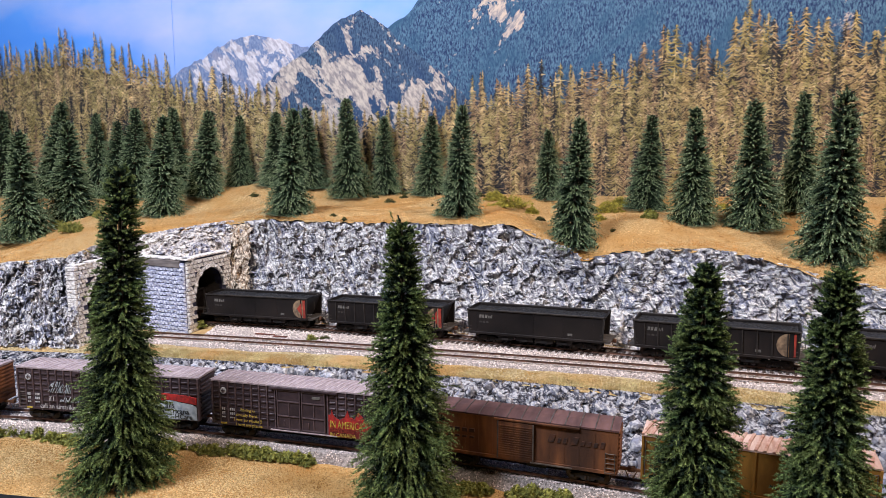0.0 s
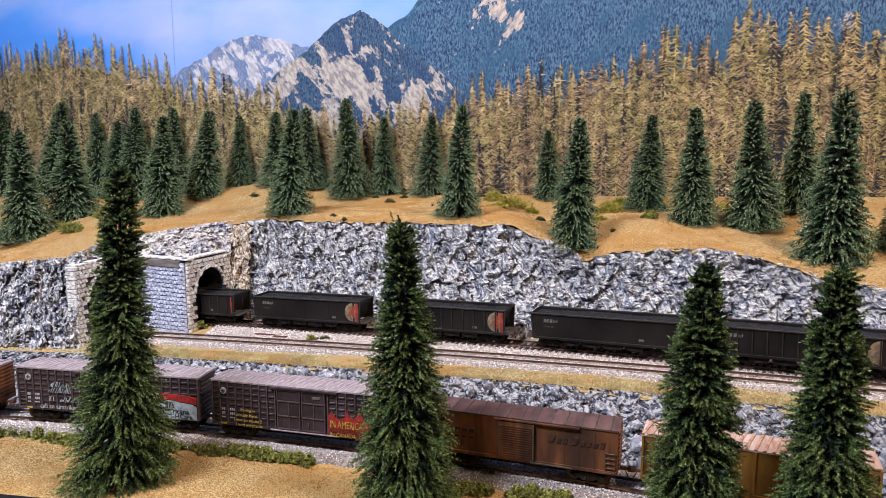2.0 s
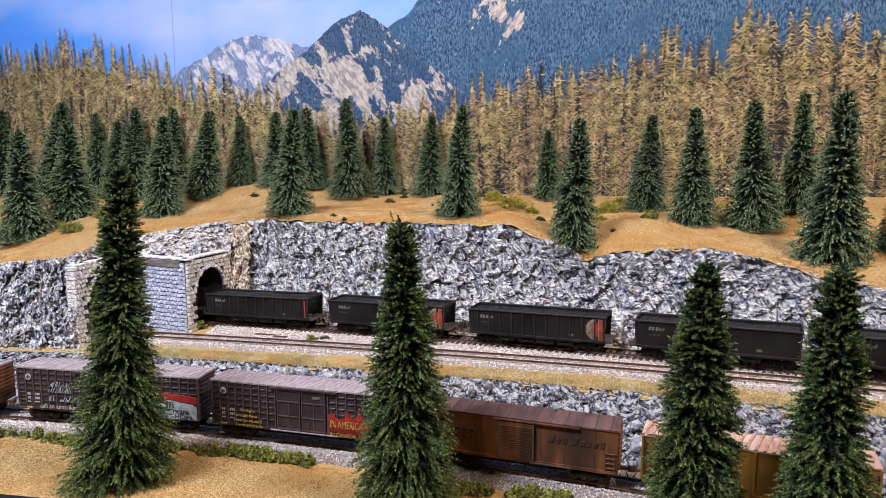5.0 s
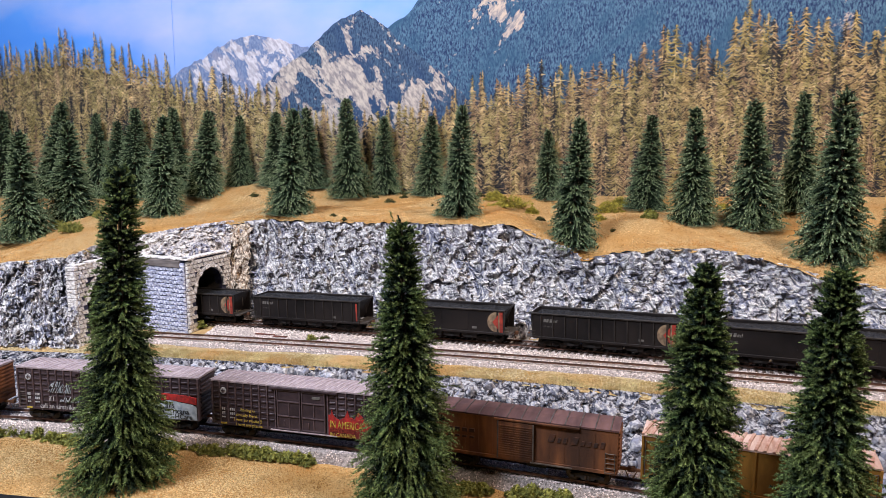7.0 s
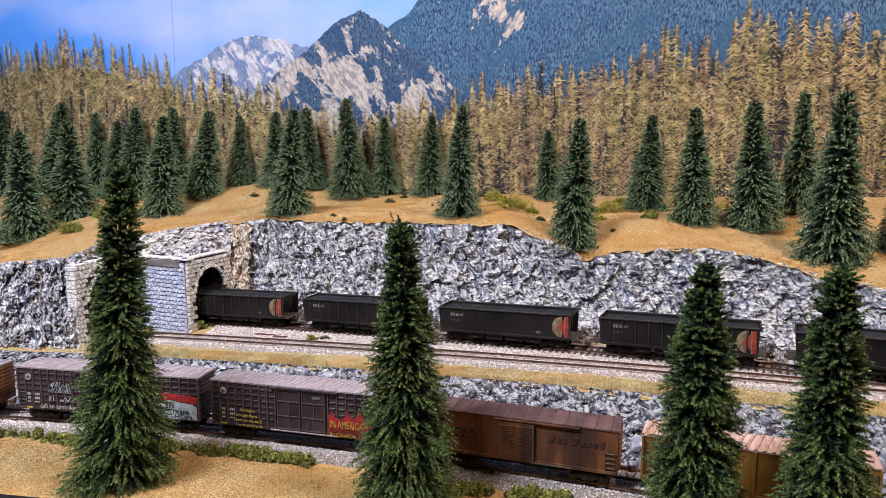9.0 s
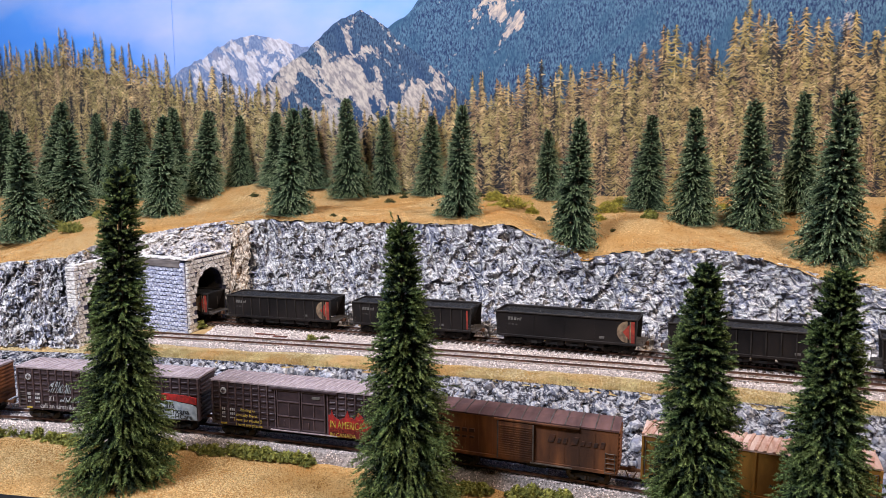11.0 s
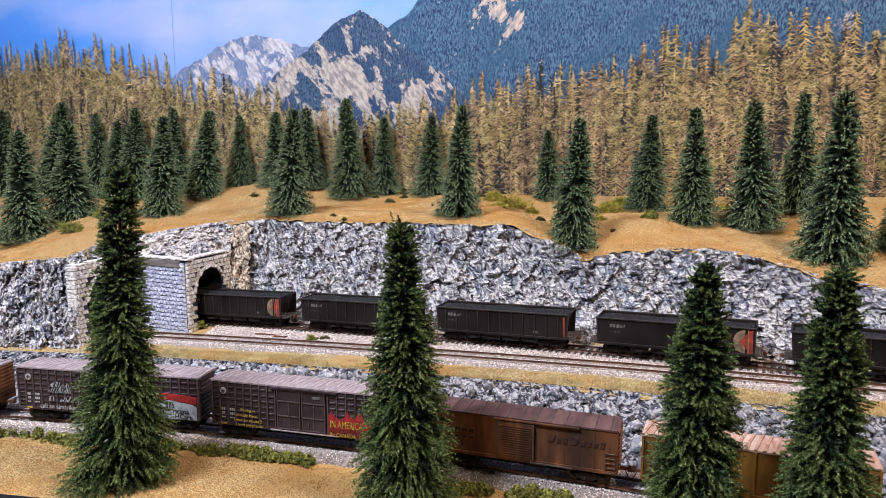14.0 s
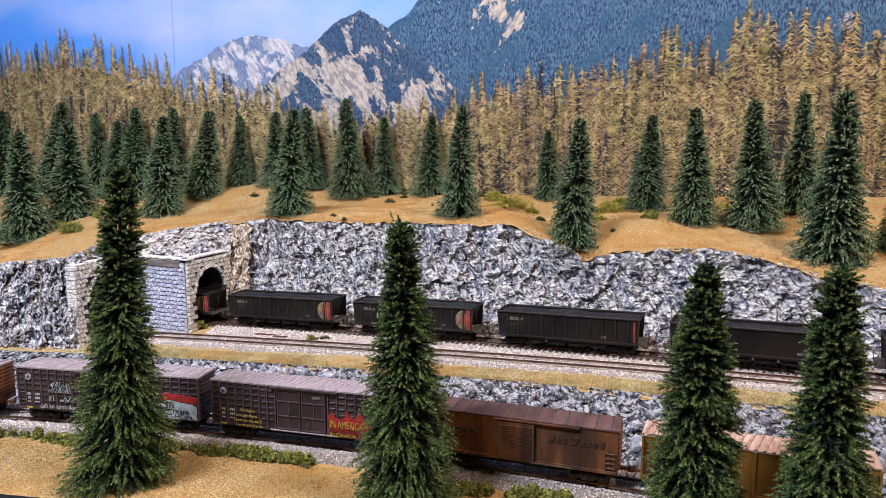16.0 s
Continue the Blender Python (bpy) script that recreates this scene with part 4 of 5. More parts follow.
def hopper(seed, ribbed, heap, mark, title):
    rr = random.Random(seed)
    L, W, top, sill = 0.152, 0.036, 0.0383, 0.0118
    root = new("hopper_car")
    tagged(root, title, "hopper car", group="coal train hopper cars")
    h = L / 2
    for s in (-1, 1):
        y = s * (W / 2 - 0.0006)
        MB().prism([(-h + 0.0026, sill), (h - 0.0026, sill), (h, top), (-h, top)], y - 0.0005, y + 0.0005).make("side_panel", M_HOP, root)
        MB().box(0, s * (W / 2 + 0.0002), sill + 0.0006, L - 0.004, 0.0016, 0.0026).make("side_sill", M_HOP, root, bevel=0.0003)
        MB().box(0, s * (W / 2 + 0.0001), top + 0.0002, L + 0.001, 0.0022, 0.0018).make("top_rail", M_HOPRIB, root, bevel=0.0004)
        n = 11 if ribbed else 5
        for i in range(n):
            x = (-h + 0.011) + (L - 0.022) * i / (n - 1)
            MB().box(x, s * (W / 2 + (0.0005 if ribbed else -0.00002)), (top + sill) / 2, 0.0011 if ribbed else 0.0007, 0.0016 if ribbed else 0.0004, top - sill - 0.003).make("rib", M_HOPRIB if ribbed else M_HOP, root)
    for s in (-1, 1):
        MB().add([(s * (h - 0.0004), -W / 2 + 0.001, top), (s * (h - 0.0004), W / 2 - 0.001, top), (s * (h - 0.013), W / 2 - 0.001, 0.0125), (s * (h - 0.013), -W / 2 + 0.001, 0.0125)],
                 [(0, 1, 2, 3)]).make("slope_sheet", M_HOP, root)
        MB().box(s * h, 0, top + 0.0002, 0.0018, W, 0.0018).make("end_rail", M_HOP, root, bevel=0.0003)
        MB().box(s * (h - 0.001), 0, sill + 0.0002, 0.014, W - 0.003, 0.0016).make("end_platform", M_GRIME, root)
        for q in (-1, 1):
            MB().prism([(s * (h - 0.0026), sill), (s * (h - 0.0012), sill), (s * (h + 0.0004), top), (s * (h - 0.0010), top)], q * W / 2 - 0.0008, q * W / 2 + 0.0008).make("corner_post", M_HOPRIB, root)
        for q in (-1, 1):
            b = MB()
            y = q * (W / 2)
            x0, x1 = s * (h + 0.0050), s * (h - 0.0040)
            b.cyl((x0, y, sill), (x0, y, sill + 0.0075), 0.0003, 6)
            b.cyl((x0, y, sill + 0.0075), (x1, y, sill + 0.0075), 0.0003, 6)
            b.cyl((x0, y, sill + 0.004), (x1, y, sill + 0.004), 0.0003, 6)
            b.make("handrail", M_GRIME, root)
        coupler(root, s * (h - 0.001), s)
        MB().cyl((s * (h - 0.004), 0.006, 0.020), (s * (h - 0.004), 0.006, 0.034), 0.0004, 6).make("brake_staff", M_GRIME, root)
        truck(root, s * 0.0545, True)
    for i in range(4):
        x = -0.0330 + 0.0220 * i
        MB().box(x, 0, 0.0086, 0.0218, W - 0.0030, 0.0066, 0.86 if i in (1, 2) else 0.70, 0.95).make("hopper_bay", M_HOP, root, bevel=0.0003)
        for q in (-1, 1):
            MB().box(x, q * (W / 2 - 0.0012), 0.0068, 0.0070, 0.0010, 0.0022).make("bay_gate", M_UNDER, root)
    MB().box(0, 0, 0.0112, L - 0.012, 0.004, 0.003).make("centre_sill", M_UNDER, root)
    U, V = np.meshgrid(np.linspace(-h + 0.002, h - 0.002, 90), np.linspace(-W / 2 + 0.0012, W / 2 - 0.0012, 22), indexing="ij")
    P = np.stack([U.ravel(), V.ravel(), 0 * U.ravel() + seed], -1)
    hump = np.cos(V.ravel() / (W / 2) * 1.5) * (0.6 + 0.4 * np.abs(np.sin((U.ravel() + h) / L * 9.42)))
    Z = top - 0.0022 + heap * hump + facets(P, 0.0022, seed) * 0.0006 + value_noise(P, 60, seed) * 0.0007
    mesh_np("coal_load", np.stack([U.ravel(), V.ravel(), Z], -1), grid_faces(90, 22), M_COAL, root, label="heaped black coal")
    yf = -(W / 2 + 0.00012)
    if mark:
        cx, cz, rad = h - 0.0098, (top + sill) / 2 + 0.0004, 0.0113
        arc = [(cx + rad * 0.95 * math.cos(math.pi / 2 + math.pi * i / 18), cz + rad * math.sin(math.pi / 2 + math.pi * i / 18)) for i in range(19)]
        if mark < 3:
            MB().prism(arc, yf - 0.0002, yf).make("half_disc_mark", M_MARKTAN, root, "faded tan half disc")
        if mark == 2:
            MB().prism([(cx - 0.0048, cz), (cx + 0.0020, cz - rad * 0.72), (cx + 0.0020, cz + rad * 0.72)], yf - 0.0003, yf).make("wedge_mark", M_MARKRED, root, "faded red wedge")
            MB().box(cx + 0.0028, yf, cz, 0.0012, 0.0003, rad * 1.98).make("stripe_mark", M_MARKTAN, root)
            MB().box(cx + 0.0053, yf, cz, 0.0036, 0.0003, rad * 1.98).make("stripe_mark", M_MARKRED, root)
        else:
            MB().box(cx + 0.0050, yf, cz, 0.0018, 0.0003, rad * 1.9).make("stripe_mark", M_MARKRED, root)
    # illegible maker's words as bars
    x, zb = -h + 0.0135, top - 0.0088
    for k, wdt in enumerate((0.0024, 0.0022, 0.0, 0.0026, 0.0019, 0.0008, 0.0008)):
        if wdt:
            hh = 0.0036 if k < 4 or k == 6 else 0.0026
            MB().prism([(x, zb), (x + wdt, zb), (x + wdt + 0.0006, zb + hh), (x + 0.0006, zb + hh)], yf - 0.0001, yf + 0.0002).make("name_bar", M_PRINTG, root)
        x += wdt + 0.0007
    for i in range(3):
        MB().box(-h + 0.0150 + i * 0.0040, yf + 0.00005, top - 0.0135, 0.0026, 0.0003, 0.0016).make("number_bar", M_PRINTD, root)
    MB().box(h - 0.036, yf + 0.00005, sill + 0.006, 0.005, 0.0003, 0.0025).make("data_bar", M_PRINTG, root)
    return root


def boxcar(x, L, eave, mats, style, title):
    """A boxcar on the lower track; style: ribbed double-door, rusty single-door or ochre panel car."""
    body_m, roof_m = mats
    W, sill = 0.0290, 0.0108
    h = L / 2
    root = new("boxcar")
    a = math.atan(-0.317 - 0.42 * x)
    root.matrix_basis = Matrix.Translation((x, y_low(x), 0)) @ Matrix.Rotation(a, 4, "Z")
    tagged(root, title, "boxcar", group="parked boxcars on the lower track")
    MB().box(0, 0, (sill + eave) / 2, L, W, eave - sill).make("body", body_m, root, bevel=0.0004)
    ov = 0.0006
    MB().prism_x([(-W / 2 - ov, eave - 0.0006), (W / 2 + ov, eave - 0.0006), (W / 2 + ov, eave + 0.0006), (0, eave + 0.0014), (-W / 2 - ov, eave + 0.0006)], -h - 0.0006, h + 0.0006).make("roof", roof_m, root)
    n = {"ribbed": 34, "rusty": 13, "ochre": 26}[style]
    for i in range(n):
        xx = -h + L * (i + 0.5) / n
        lean = 0.0 if style == "rusty" else 0.0030
        e = {"ribbed": 0.0005, "rusty": 0.0004, "ochre": 0.0010}[style]
        up = 0.0004 if style != "ochre" else 0.0009
        for s in (-1, 1):
            y, xo = s * (W / 2 + ov), xx + s * lean
            b = MB()
            b.add([(xx - e, 0, eave + 0.0014 + up), (xx + e, 0, eave + 0.0014 + up), (xo + e, y, eave + 0.0006 + up), (xo - e, y, eave + 0.0006 + up),
                   (xx - e, 0, eave + 0.0008), (xx + e, 0, eave + 0.0008), (xo + e, y, eave), (xo - e, y, eave)],
                  [(0, 1, 2, 3), (7, 6, 5, 4), (0, 4, 5, 1), (1, 5, 6, 2), (2, 6, 7, 3), (3, 7, 4, 0)])
            b.make("roof_rib", {"ribbed": M_ROOFRIB, "rusty": M_GRIME, "ochre": M_YRIB}[style], root)
    for s in (-1, 1):
        for i in range(9):
            z = sill + 0.004 + (eave - sill - 0.007) * i / 8
            MB().box(s * (h + 0.0004), 0, z, 0.0016, W - 0.005, 0.0020).make("end_rib", body_m, root, bevel=0.0004)
        coupler(root, s * (h - 0.001), s)
        truck(root, s * (h - 0.022))
        ladder(root, s * (h - 0.0055), -W / 2 - 0.0009, sill + 0.001, sill + 0.016 if style != "ochre" else eave - 0.004, 5, 0.007, M_GRIME)
    MB().box(0, 0, 0.0092, L - 0.004, 0.008, 0.0040).make("centre_sill", M_UNDER, root)
    MB().box(0.012, -0.008, 0.0080, 0.016, 0.006, 0.0045).make("brake_tank", M_UNDER, root, bevel=0.0008)
    yf = -W / 2
    MB().box(0, yf - 0.0004, sill + 0.0012, L - 0.002, 0.0012, 0.0024).make("side_sill", body_m, root)
    if style == "ribbed":
        for s in (-1, 1):
            first = 0.0266 if s < 0 else 0.0225
            gap = (h - 0.0008 - first) / 8
            for i in range(9):
                MB().box(s * (first + gap * i), yf - 0.0005, (sill + eave) / 2, 0.0011, 0.0014, eave - sill - 0.001).make("side_post", M_POSTLIT, root)
                if i < 8:
                    for j in range(6):
                        MB().box(s * (first + gap * (i + 0.5)), yf - 0.0002, sill + 0.0085 + j * 0.0052, gap - 0.0024, 0.0008, 0.0018).make("side_corrugation", body_m, root, bevel=0.0003)
        for cx in (-0.0136, 0.0094):
            wd, zm = 0.0222, (sill + eave) / 2 + 0.0002
            d = MB().box(cx, yf - 0.0006, zm, wd, 0.0012, eave - sill - 0.003).make("door", body_m, root, bevel=0.0003)
            for z in (sill + 0.0026, sill + 0.0140, sill + 0.0270, eave - 0.0026):
                MB().box(cx, yf - 0.0014, z, wd - 0.0012, 0.0008, 0.0010).make("door_bar", M_POSTLIT, d)
            for k, z, hh in ((-0.47, zm, 0.034), (0.47, zm, 0.034), (0.02, sill + 0.0205, 0.011), (0.02, sill + 0.0082, 0.009), (-0.2, sill + 0.0075, 0.005)):
                MB().box(cx + k * wd, yf - 0.0014, z, 0.0008, 0.0008, hh).make("lock_rod", M_POSTLIT, d)
        MB().box(0, yf - 0.0018, eave - 0.0012, 0.062, 0.0012, 0.0010).make("door_track", body_m, root)
        MB().box(0, yf - 0.0018, sill + 0.0008, 0.062, 0.0012, 0.0008).make("door_track", M_PROOF, root)
        ex, ez = -h + 0.0123, eave - 0.0085
        em = MB().cyl((ex, yf - 0.0011, ez), (ex, yf - 0.0004, ez), 0.0030, 18).make("round_emblem", M_WHITEF, root, "small white round emblem")
        for wx, wz in ((0.0040, 0.0008), (0.0008, 0.0040)):
            MB().box(ex, yf - 0.0012, ez, wx, 0.0004, wz).make("emblem_cross", body_m, em)
        for zz in (sill + 0.0145, sill + 0.0108, sill + 0.0070):
            for k, cnt in ((0, 2), (1, 3)):
                for q in range(cnt):
                    MB().box(-h + 0.0108 + k * 0.0078 + q * 0.0018, yf - 0.0006, zz, 0.0012, 0.0004, 0.0022 if zz > sill + 0.009 else 0.0010).make("number_bar", M_WHITEF, root)
        MB().box(0.0120, yf - 0.0014, eave - 0.0070, 0.0070, 0.0004, 0.0022).make("data_bar", M_PRINTG, root)
        MB().box(-h + 0.012, yf - 0.0012, sill + 0.0016, 0.0060, 0.0004, 0.0014).make("data_bar", M_YELF, root)
    if style == "rusty":
        for i in range(13):
            MB().box(-h + L * (i + 0.5) / 13, yf - 0.0000, (sill + eave) / 2, 0.0004, 0.0004, eave - sill - 0.001).make("side_seam", body_m, root)
        d = MB().box(-0.004, yf - 0.0009, (sill + eave) / 2 - 0.0006, 0.029, 0.0014, eave - sill - 0.004).make("door", body_m, root, "rust-streaked corrugated sliding door", bevel=0.0003)
        for j in range(14):
            MB().box(-0.004, yf - 0.0017, sill + 0.0045 + j * 0.00182, 0.0265, 0.0008, 0.0009).make("door_corrugation", body_m, d)
        for s in (-1, 1):
            MB().box(-0.004 + s * 0.014, yf - 0.0018, (sill + eave) / 2 - 0.0006, 0.0010, 0.0010, eave - sill - 0.004).make("door_post", M_GRIME, d)
        MB().box(0.012, yf - 0.0014, eave - 0.0010, 0.066, 0.0014, 0.0010).make("door_track", body_m, root)
        MB().box(0.024, yf - 0.0014, sill + 0.0008, 0.032, 0.0014, 0.0008).make("door_track", M_GRIME, root)
        x0 = 0.021
        for wd, hh in ((0.006, 0.0062), (0.003, 0.0036), (0.0038, 0.0040), (0.0, 0), (0.0062, 0.0060), (0.0034, 0.0036), (0.0036, 0.0036), (0.0036, 0.0036), (0.004, 0.0046)):
            if wd:
                MB().prism([(x0, eave - 0.0145), (x0 + wd * 0.75, eave - 0.0145), (x0 + wd, eave - 0.0145 + hh), (x0 + wd * 0.3, eave - 0.0145 + hh)], yf - 0.0005, yf).make("name_bar", M_FADED, root)
            x0 += wd + 0.0012
        for i in range(4):
            MB().box(-h + 0.016 + i * 0.006, yf - 0.0002, eave - 0.014, 0.0042, 0.0006, 0.0030).make("number_bar", M_FADED, root)
            MB().box(-h + 0.016 + i * 0.006, yf - 0.0002, eave - 0.0195, 0.0036, 0.0006, 0.0016).make("number_bar", M_FADED, root)
    if style == "ochre":
        for i in range(9):
            MB().box(-h + L * i / 8, yf - 0.0005, (sill + eave) / 2, 0.0014, 0.0012, eave - sill - 0.001).make("side_post", body_m, root)
    return root


M_WHITEF = material("faded_white_print", srgb(206, 204, 204), srgb(150, 146, 148), 300, 0.8)
M_FADED = material("faded_black_print", srgb(52, 38, 34), srgb(84, 54, 40), 160, 0.8, lo=0.4, hi=0.7)
M_YELF = material("faded_yellow_print", srgb(206, 180, 70), srgb(150, 126, 60), 300, 0.8)
M_SILVER = material("silver_print", srgb(196, 204, 210), srgb(140, 150, 158), 150, 0.7)
M_ROOFRIB = material("worn_roof_rib", srgb(196, 182, 184), srgb(146, 130, 132), 160, 0.65)
M_YRIB = material("worn_pink_roof_rib", srgb(190, 156, 140), srgb(150, 104, 84), 160, 0.65)
M_DARKRED = material("dark_red_print", srgb(120, 40, 34), srgb(84, 30, 30), 200, 0.8)
boxcar(-0.499, 0.152, 0.0465, (M_RUST, M_PROOF), "rusty", "rust brown boxcar parked at the end of the row")
c1 = boxcar(-0.3055, 0.185, 0.0503, (M_PURPLE, M_PROOF), "ribbed", "purple-brown boxcar with white and red graffiti")
c2 = boxcar(-0.1150, 0.178, 0.0503, (M_PURPLE, M_PROOF), "ribbed", "purple-brown double-door boxcar with yellow and red graffiti")
c3 = boxcar(0.065, 0.147, 0.0447, (M_RUST, M_RROOF), "rusty", "heavily rusted brown boxcar with a sliding door")
c4 = boxcar(0.2210, 0.150, 0.0452, (M_YELLOW, M_YROOF), "ochre", "ochre yellow boxcar with a pale ribbed roof")
YF = -0.0290 / 2 - 0.0012
for body, size, x, z, wide in (("Spring is", 0.0036, -0.0600, 0.0250, 1.15), ("already here.", 0.0038, -0.0650, 0.0202, 1.10), ("I was so excited", 0.0038, -0.0670, 0.0157, 1.10), ("I wet my plants", 0.0038, -0.0650, 0.0114, 1.10)):
    lettering(body, size, x, YF - 0.0003, z, M_YELF, c2, "letter", wide)
MB().prism([(0.0232, 0.0112), (0.0620, 0.0112), (0.0620, 0.0300), (0.0560, 0.0285), (0.0500, 0.0340), (0.0470, 0.0280), (0.0420, 0.0300), (0.0405, 0.0350), (0.0380, 0.0290), (0.0330, 0.0260), (0.0280, 0.0290), (0.0262, 0.0345), (0.0248, 0.0290), (0.0232, 0.0300)], YF - 0.0001, YF + 0.0006).make("graffiti_patch", M_RED, c2, "red sprayed patch with spiky top")
MB().prism([(0.0240, 0.0112), (0.0620, 0.0112), (0.0620, 0.0186), (0.0240, 0.0186)], YF - 0.0003, YF + 0.0006).make("graffiti_patch", M_DARKRED, c2, "dark red sprayed patch")
lettering("IN AMERICA", 0.0088, 0.0245, YF - 0.0006, 0.0194, M_YELF, c2, "letter", 0.62)
lettering("THEY CALL IT", 0.0046, 0.0245, YF - 0.0006, 0.0154, M_MARKRED, c2, "letter", 0.80)
lettering("IN CANADA", 0.0050, 0.0245, YF - 0.0006, 0.0114, M_YELF, c2, "letter", 0.85)
rg = random.Random(4)
lettering("call an airstrike", 0.0064, -0.0690, YF - 0.0003, 0.0128, M_WHITEF, c1, "letter", 0.95)
lettering("if I", 0.0068, -0.0590, YF - 0.0003, 0.0200, M_WHITEF, c1, "letter", 0.80)
for z, x0, x1, tall in ((0.0205, -0.0480, -0.0280, 0.0050), (0.0290, -0.0600, -0.0360, 0.0060), (0.0345, -0.0580, -0.0380, 0.0045)):
    x = x0
    while x < x1:
        wdt = rg.uniform(0.0008, 0.0030)
        zt = z + rg.uniform(0.2, 1.0) * tall
        MB().prism([(x, z - 0.0008), (x + 0.0005, z - 0.0008), (x + wdt + 0.0005, zt), (x + wdt, zt)], YF - 0.0003, YF + 0.0004).make("graffiti_stroke", M_SILVER, c1)
        x += wdt * 0.6 + rg.uniform(0.0003, 0.0014)
MB().prism([(0.0400, 0.0116), (0.0905, 0.0116), (0.0905, 0.0235), (0.0860, 0.0260), (0.0760, 0.0272), (0.0640, 0.0290), (0.0560, 0.0270), (0.0400, 0.0290)], YF - 0.0001, YF + 0.0006).make("graffiti_patch", M_SILVER, c1, "silver sprayed patch")
MB().prism([(0.0560, 0.0290), (0.0640, 0.0296), (0.0760, 0.0280), (0.0905, 0.0262), (0.0905, 0.0325), (0.0800, 0.0340), (0.0700, 0.0345), (0.0560, 0.0350)], YF - 0.0002, YF + 0.0006).make("graffiti_patch", M_RED, c1, "red sprayed patch")
lettering("ails", 0.0074, 0.0600, YF - 0.0004, 0.0222, M_BLACK, c1, "letter", 1.0)
lettering("ricana", 0.0070, 0.0670, YF - 0.0004, 0.0170, M_BLACK, c1, "letter", 0.95)
lettering("HCare", 0.0066, 0.0690, YF - 0.0004, 0.0122, M_BLACK, c1, "letter", 0.95)

# ---- the coal train ----
TX = np.linspace(-1.24, 1.26, 1200)
TS = np.concatenate([[0], np.cumsum(np.hypot(np.diff(TX), np.diff(y_rear(TX))))])
S_ZERO = float(np.interp(-0.150, TX, TS)) - 0.0905
PITCH, SPEED = 0.1825, 0.0365
# the pace wavers: metres gained on an even run, by the second
GAIN = [(0, 0.0020), (1, 0.0027), (4, 0.0034), (7.5, 0.0027), (9, 0.0036), (11.5, -0.0019), (12, -0.0016), (13, 0.0), (14, 0.0006), (16, 0.0011)]


def travelled(t):
    return SPEED * t + float(np.interp(t, [g[0] for g in GAIN], [g[1] for g in GAIN]))


def on_rail(s):
    x = float(np.interp(s, TS, TX))
    return Vector((x, y_rear(x), z_shelf(x) + 0.002))


def car_pose(s):
    a, b = on_rail(s - 0.0545), on_rail(s + 0.0545)
    d = (b - a).normalized()
    side = Vector((0, 0, 1)).cross(d).normalized()
    m = Matrix.Identity(4)
    for i, c in enumerate((d, side, d.cross(side), (a + b) / 2)):
        m.col[i][:3] = c
    return m


TRAIN = []
for k in range(-4, 5):
    mark = {-3: 1, -2: 0, 1: 3}.get(k, 2)
    ob = hopper(300 + k, k not in (-2, -4, 0), (0.0036 if k > 0 else 0.0012 if k == 0 else 0.0008), mark,
                "black weathered hopper car heaped with coal" if k > 0 else "black weathered hopper car loaded with coal" if k not in (-2, 0) else "black smooth-sided weathered hopper car loaded with coal")
    TRAIN.append((ob, k))


# ---- bushes, weeds and grass ----
def bush(x, y, z, rx, ry, h, seed, label, mat=None, n=500):
    """A low clump of torn foliage foam: many small flakes over a stem mat."""
    r = np.random.RandomState(seed)
    root = new("bush")
    root.matrix_basis = Matrix.Translation((x, y, z))
    tagged(root, label, "bush", group="low bushes")
    a, q = r.uniform(0, 6.2832, n), np.sqrt(r.uniform(0, 1, n))
    lump = 0.75 + 0.25 * np.sin(a * 3 + seed) + 0.15 * np.sin(a * 7 + seed * 3)
    c = np.stack([rx * q * lump * np.cos(a), ry * q * lump * np.sin(a), h * np.sqrt(np.maximum(0, 1 - q * q)) * r.uniform(0.05, 1.0, n) ** 0.6 * (0.75 + 0.4 * np.sin(a * 4 + q * 7))], -1)
    d = r.normal(0, 1, (n, 3, 3))
    d /= np.linalg.norm(d, axis=2)[..., None]
    V = (c[:, None] + d * r.uniform(0.0010, 0.0025, (n, 1, 1))).reshape(-1, 3)
    V[:, 2] = np.maximum(V[:, 2], -0.0008)
    mesh_np("foliage", V, np.arange(3 * n).reshape(-1, 3), mat or M_BUSH, root)
    b = MB()
    for i in range(5):
        t = 6.28 * i / 5
        b.cyl((0, 0, -0.001), (rx * 0.5 * math.cos(t), ry * 0.5 * math.sin(t), h * 0.5), 0.0004, 5, 0.0002)
    b.make("stem", M_BARK, root)
    return root


M_WEED = material("dark_weed", srgb(92, 92, 50), srgb(58, 60, 36), 200, 0.9, island=0.4)
M_BUSHY = material("yellow_bush_foam", srgb(178, 166, 70), srgb(118, 112, 48), 200, 0.9, island=0.4)
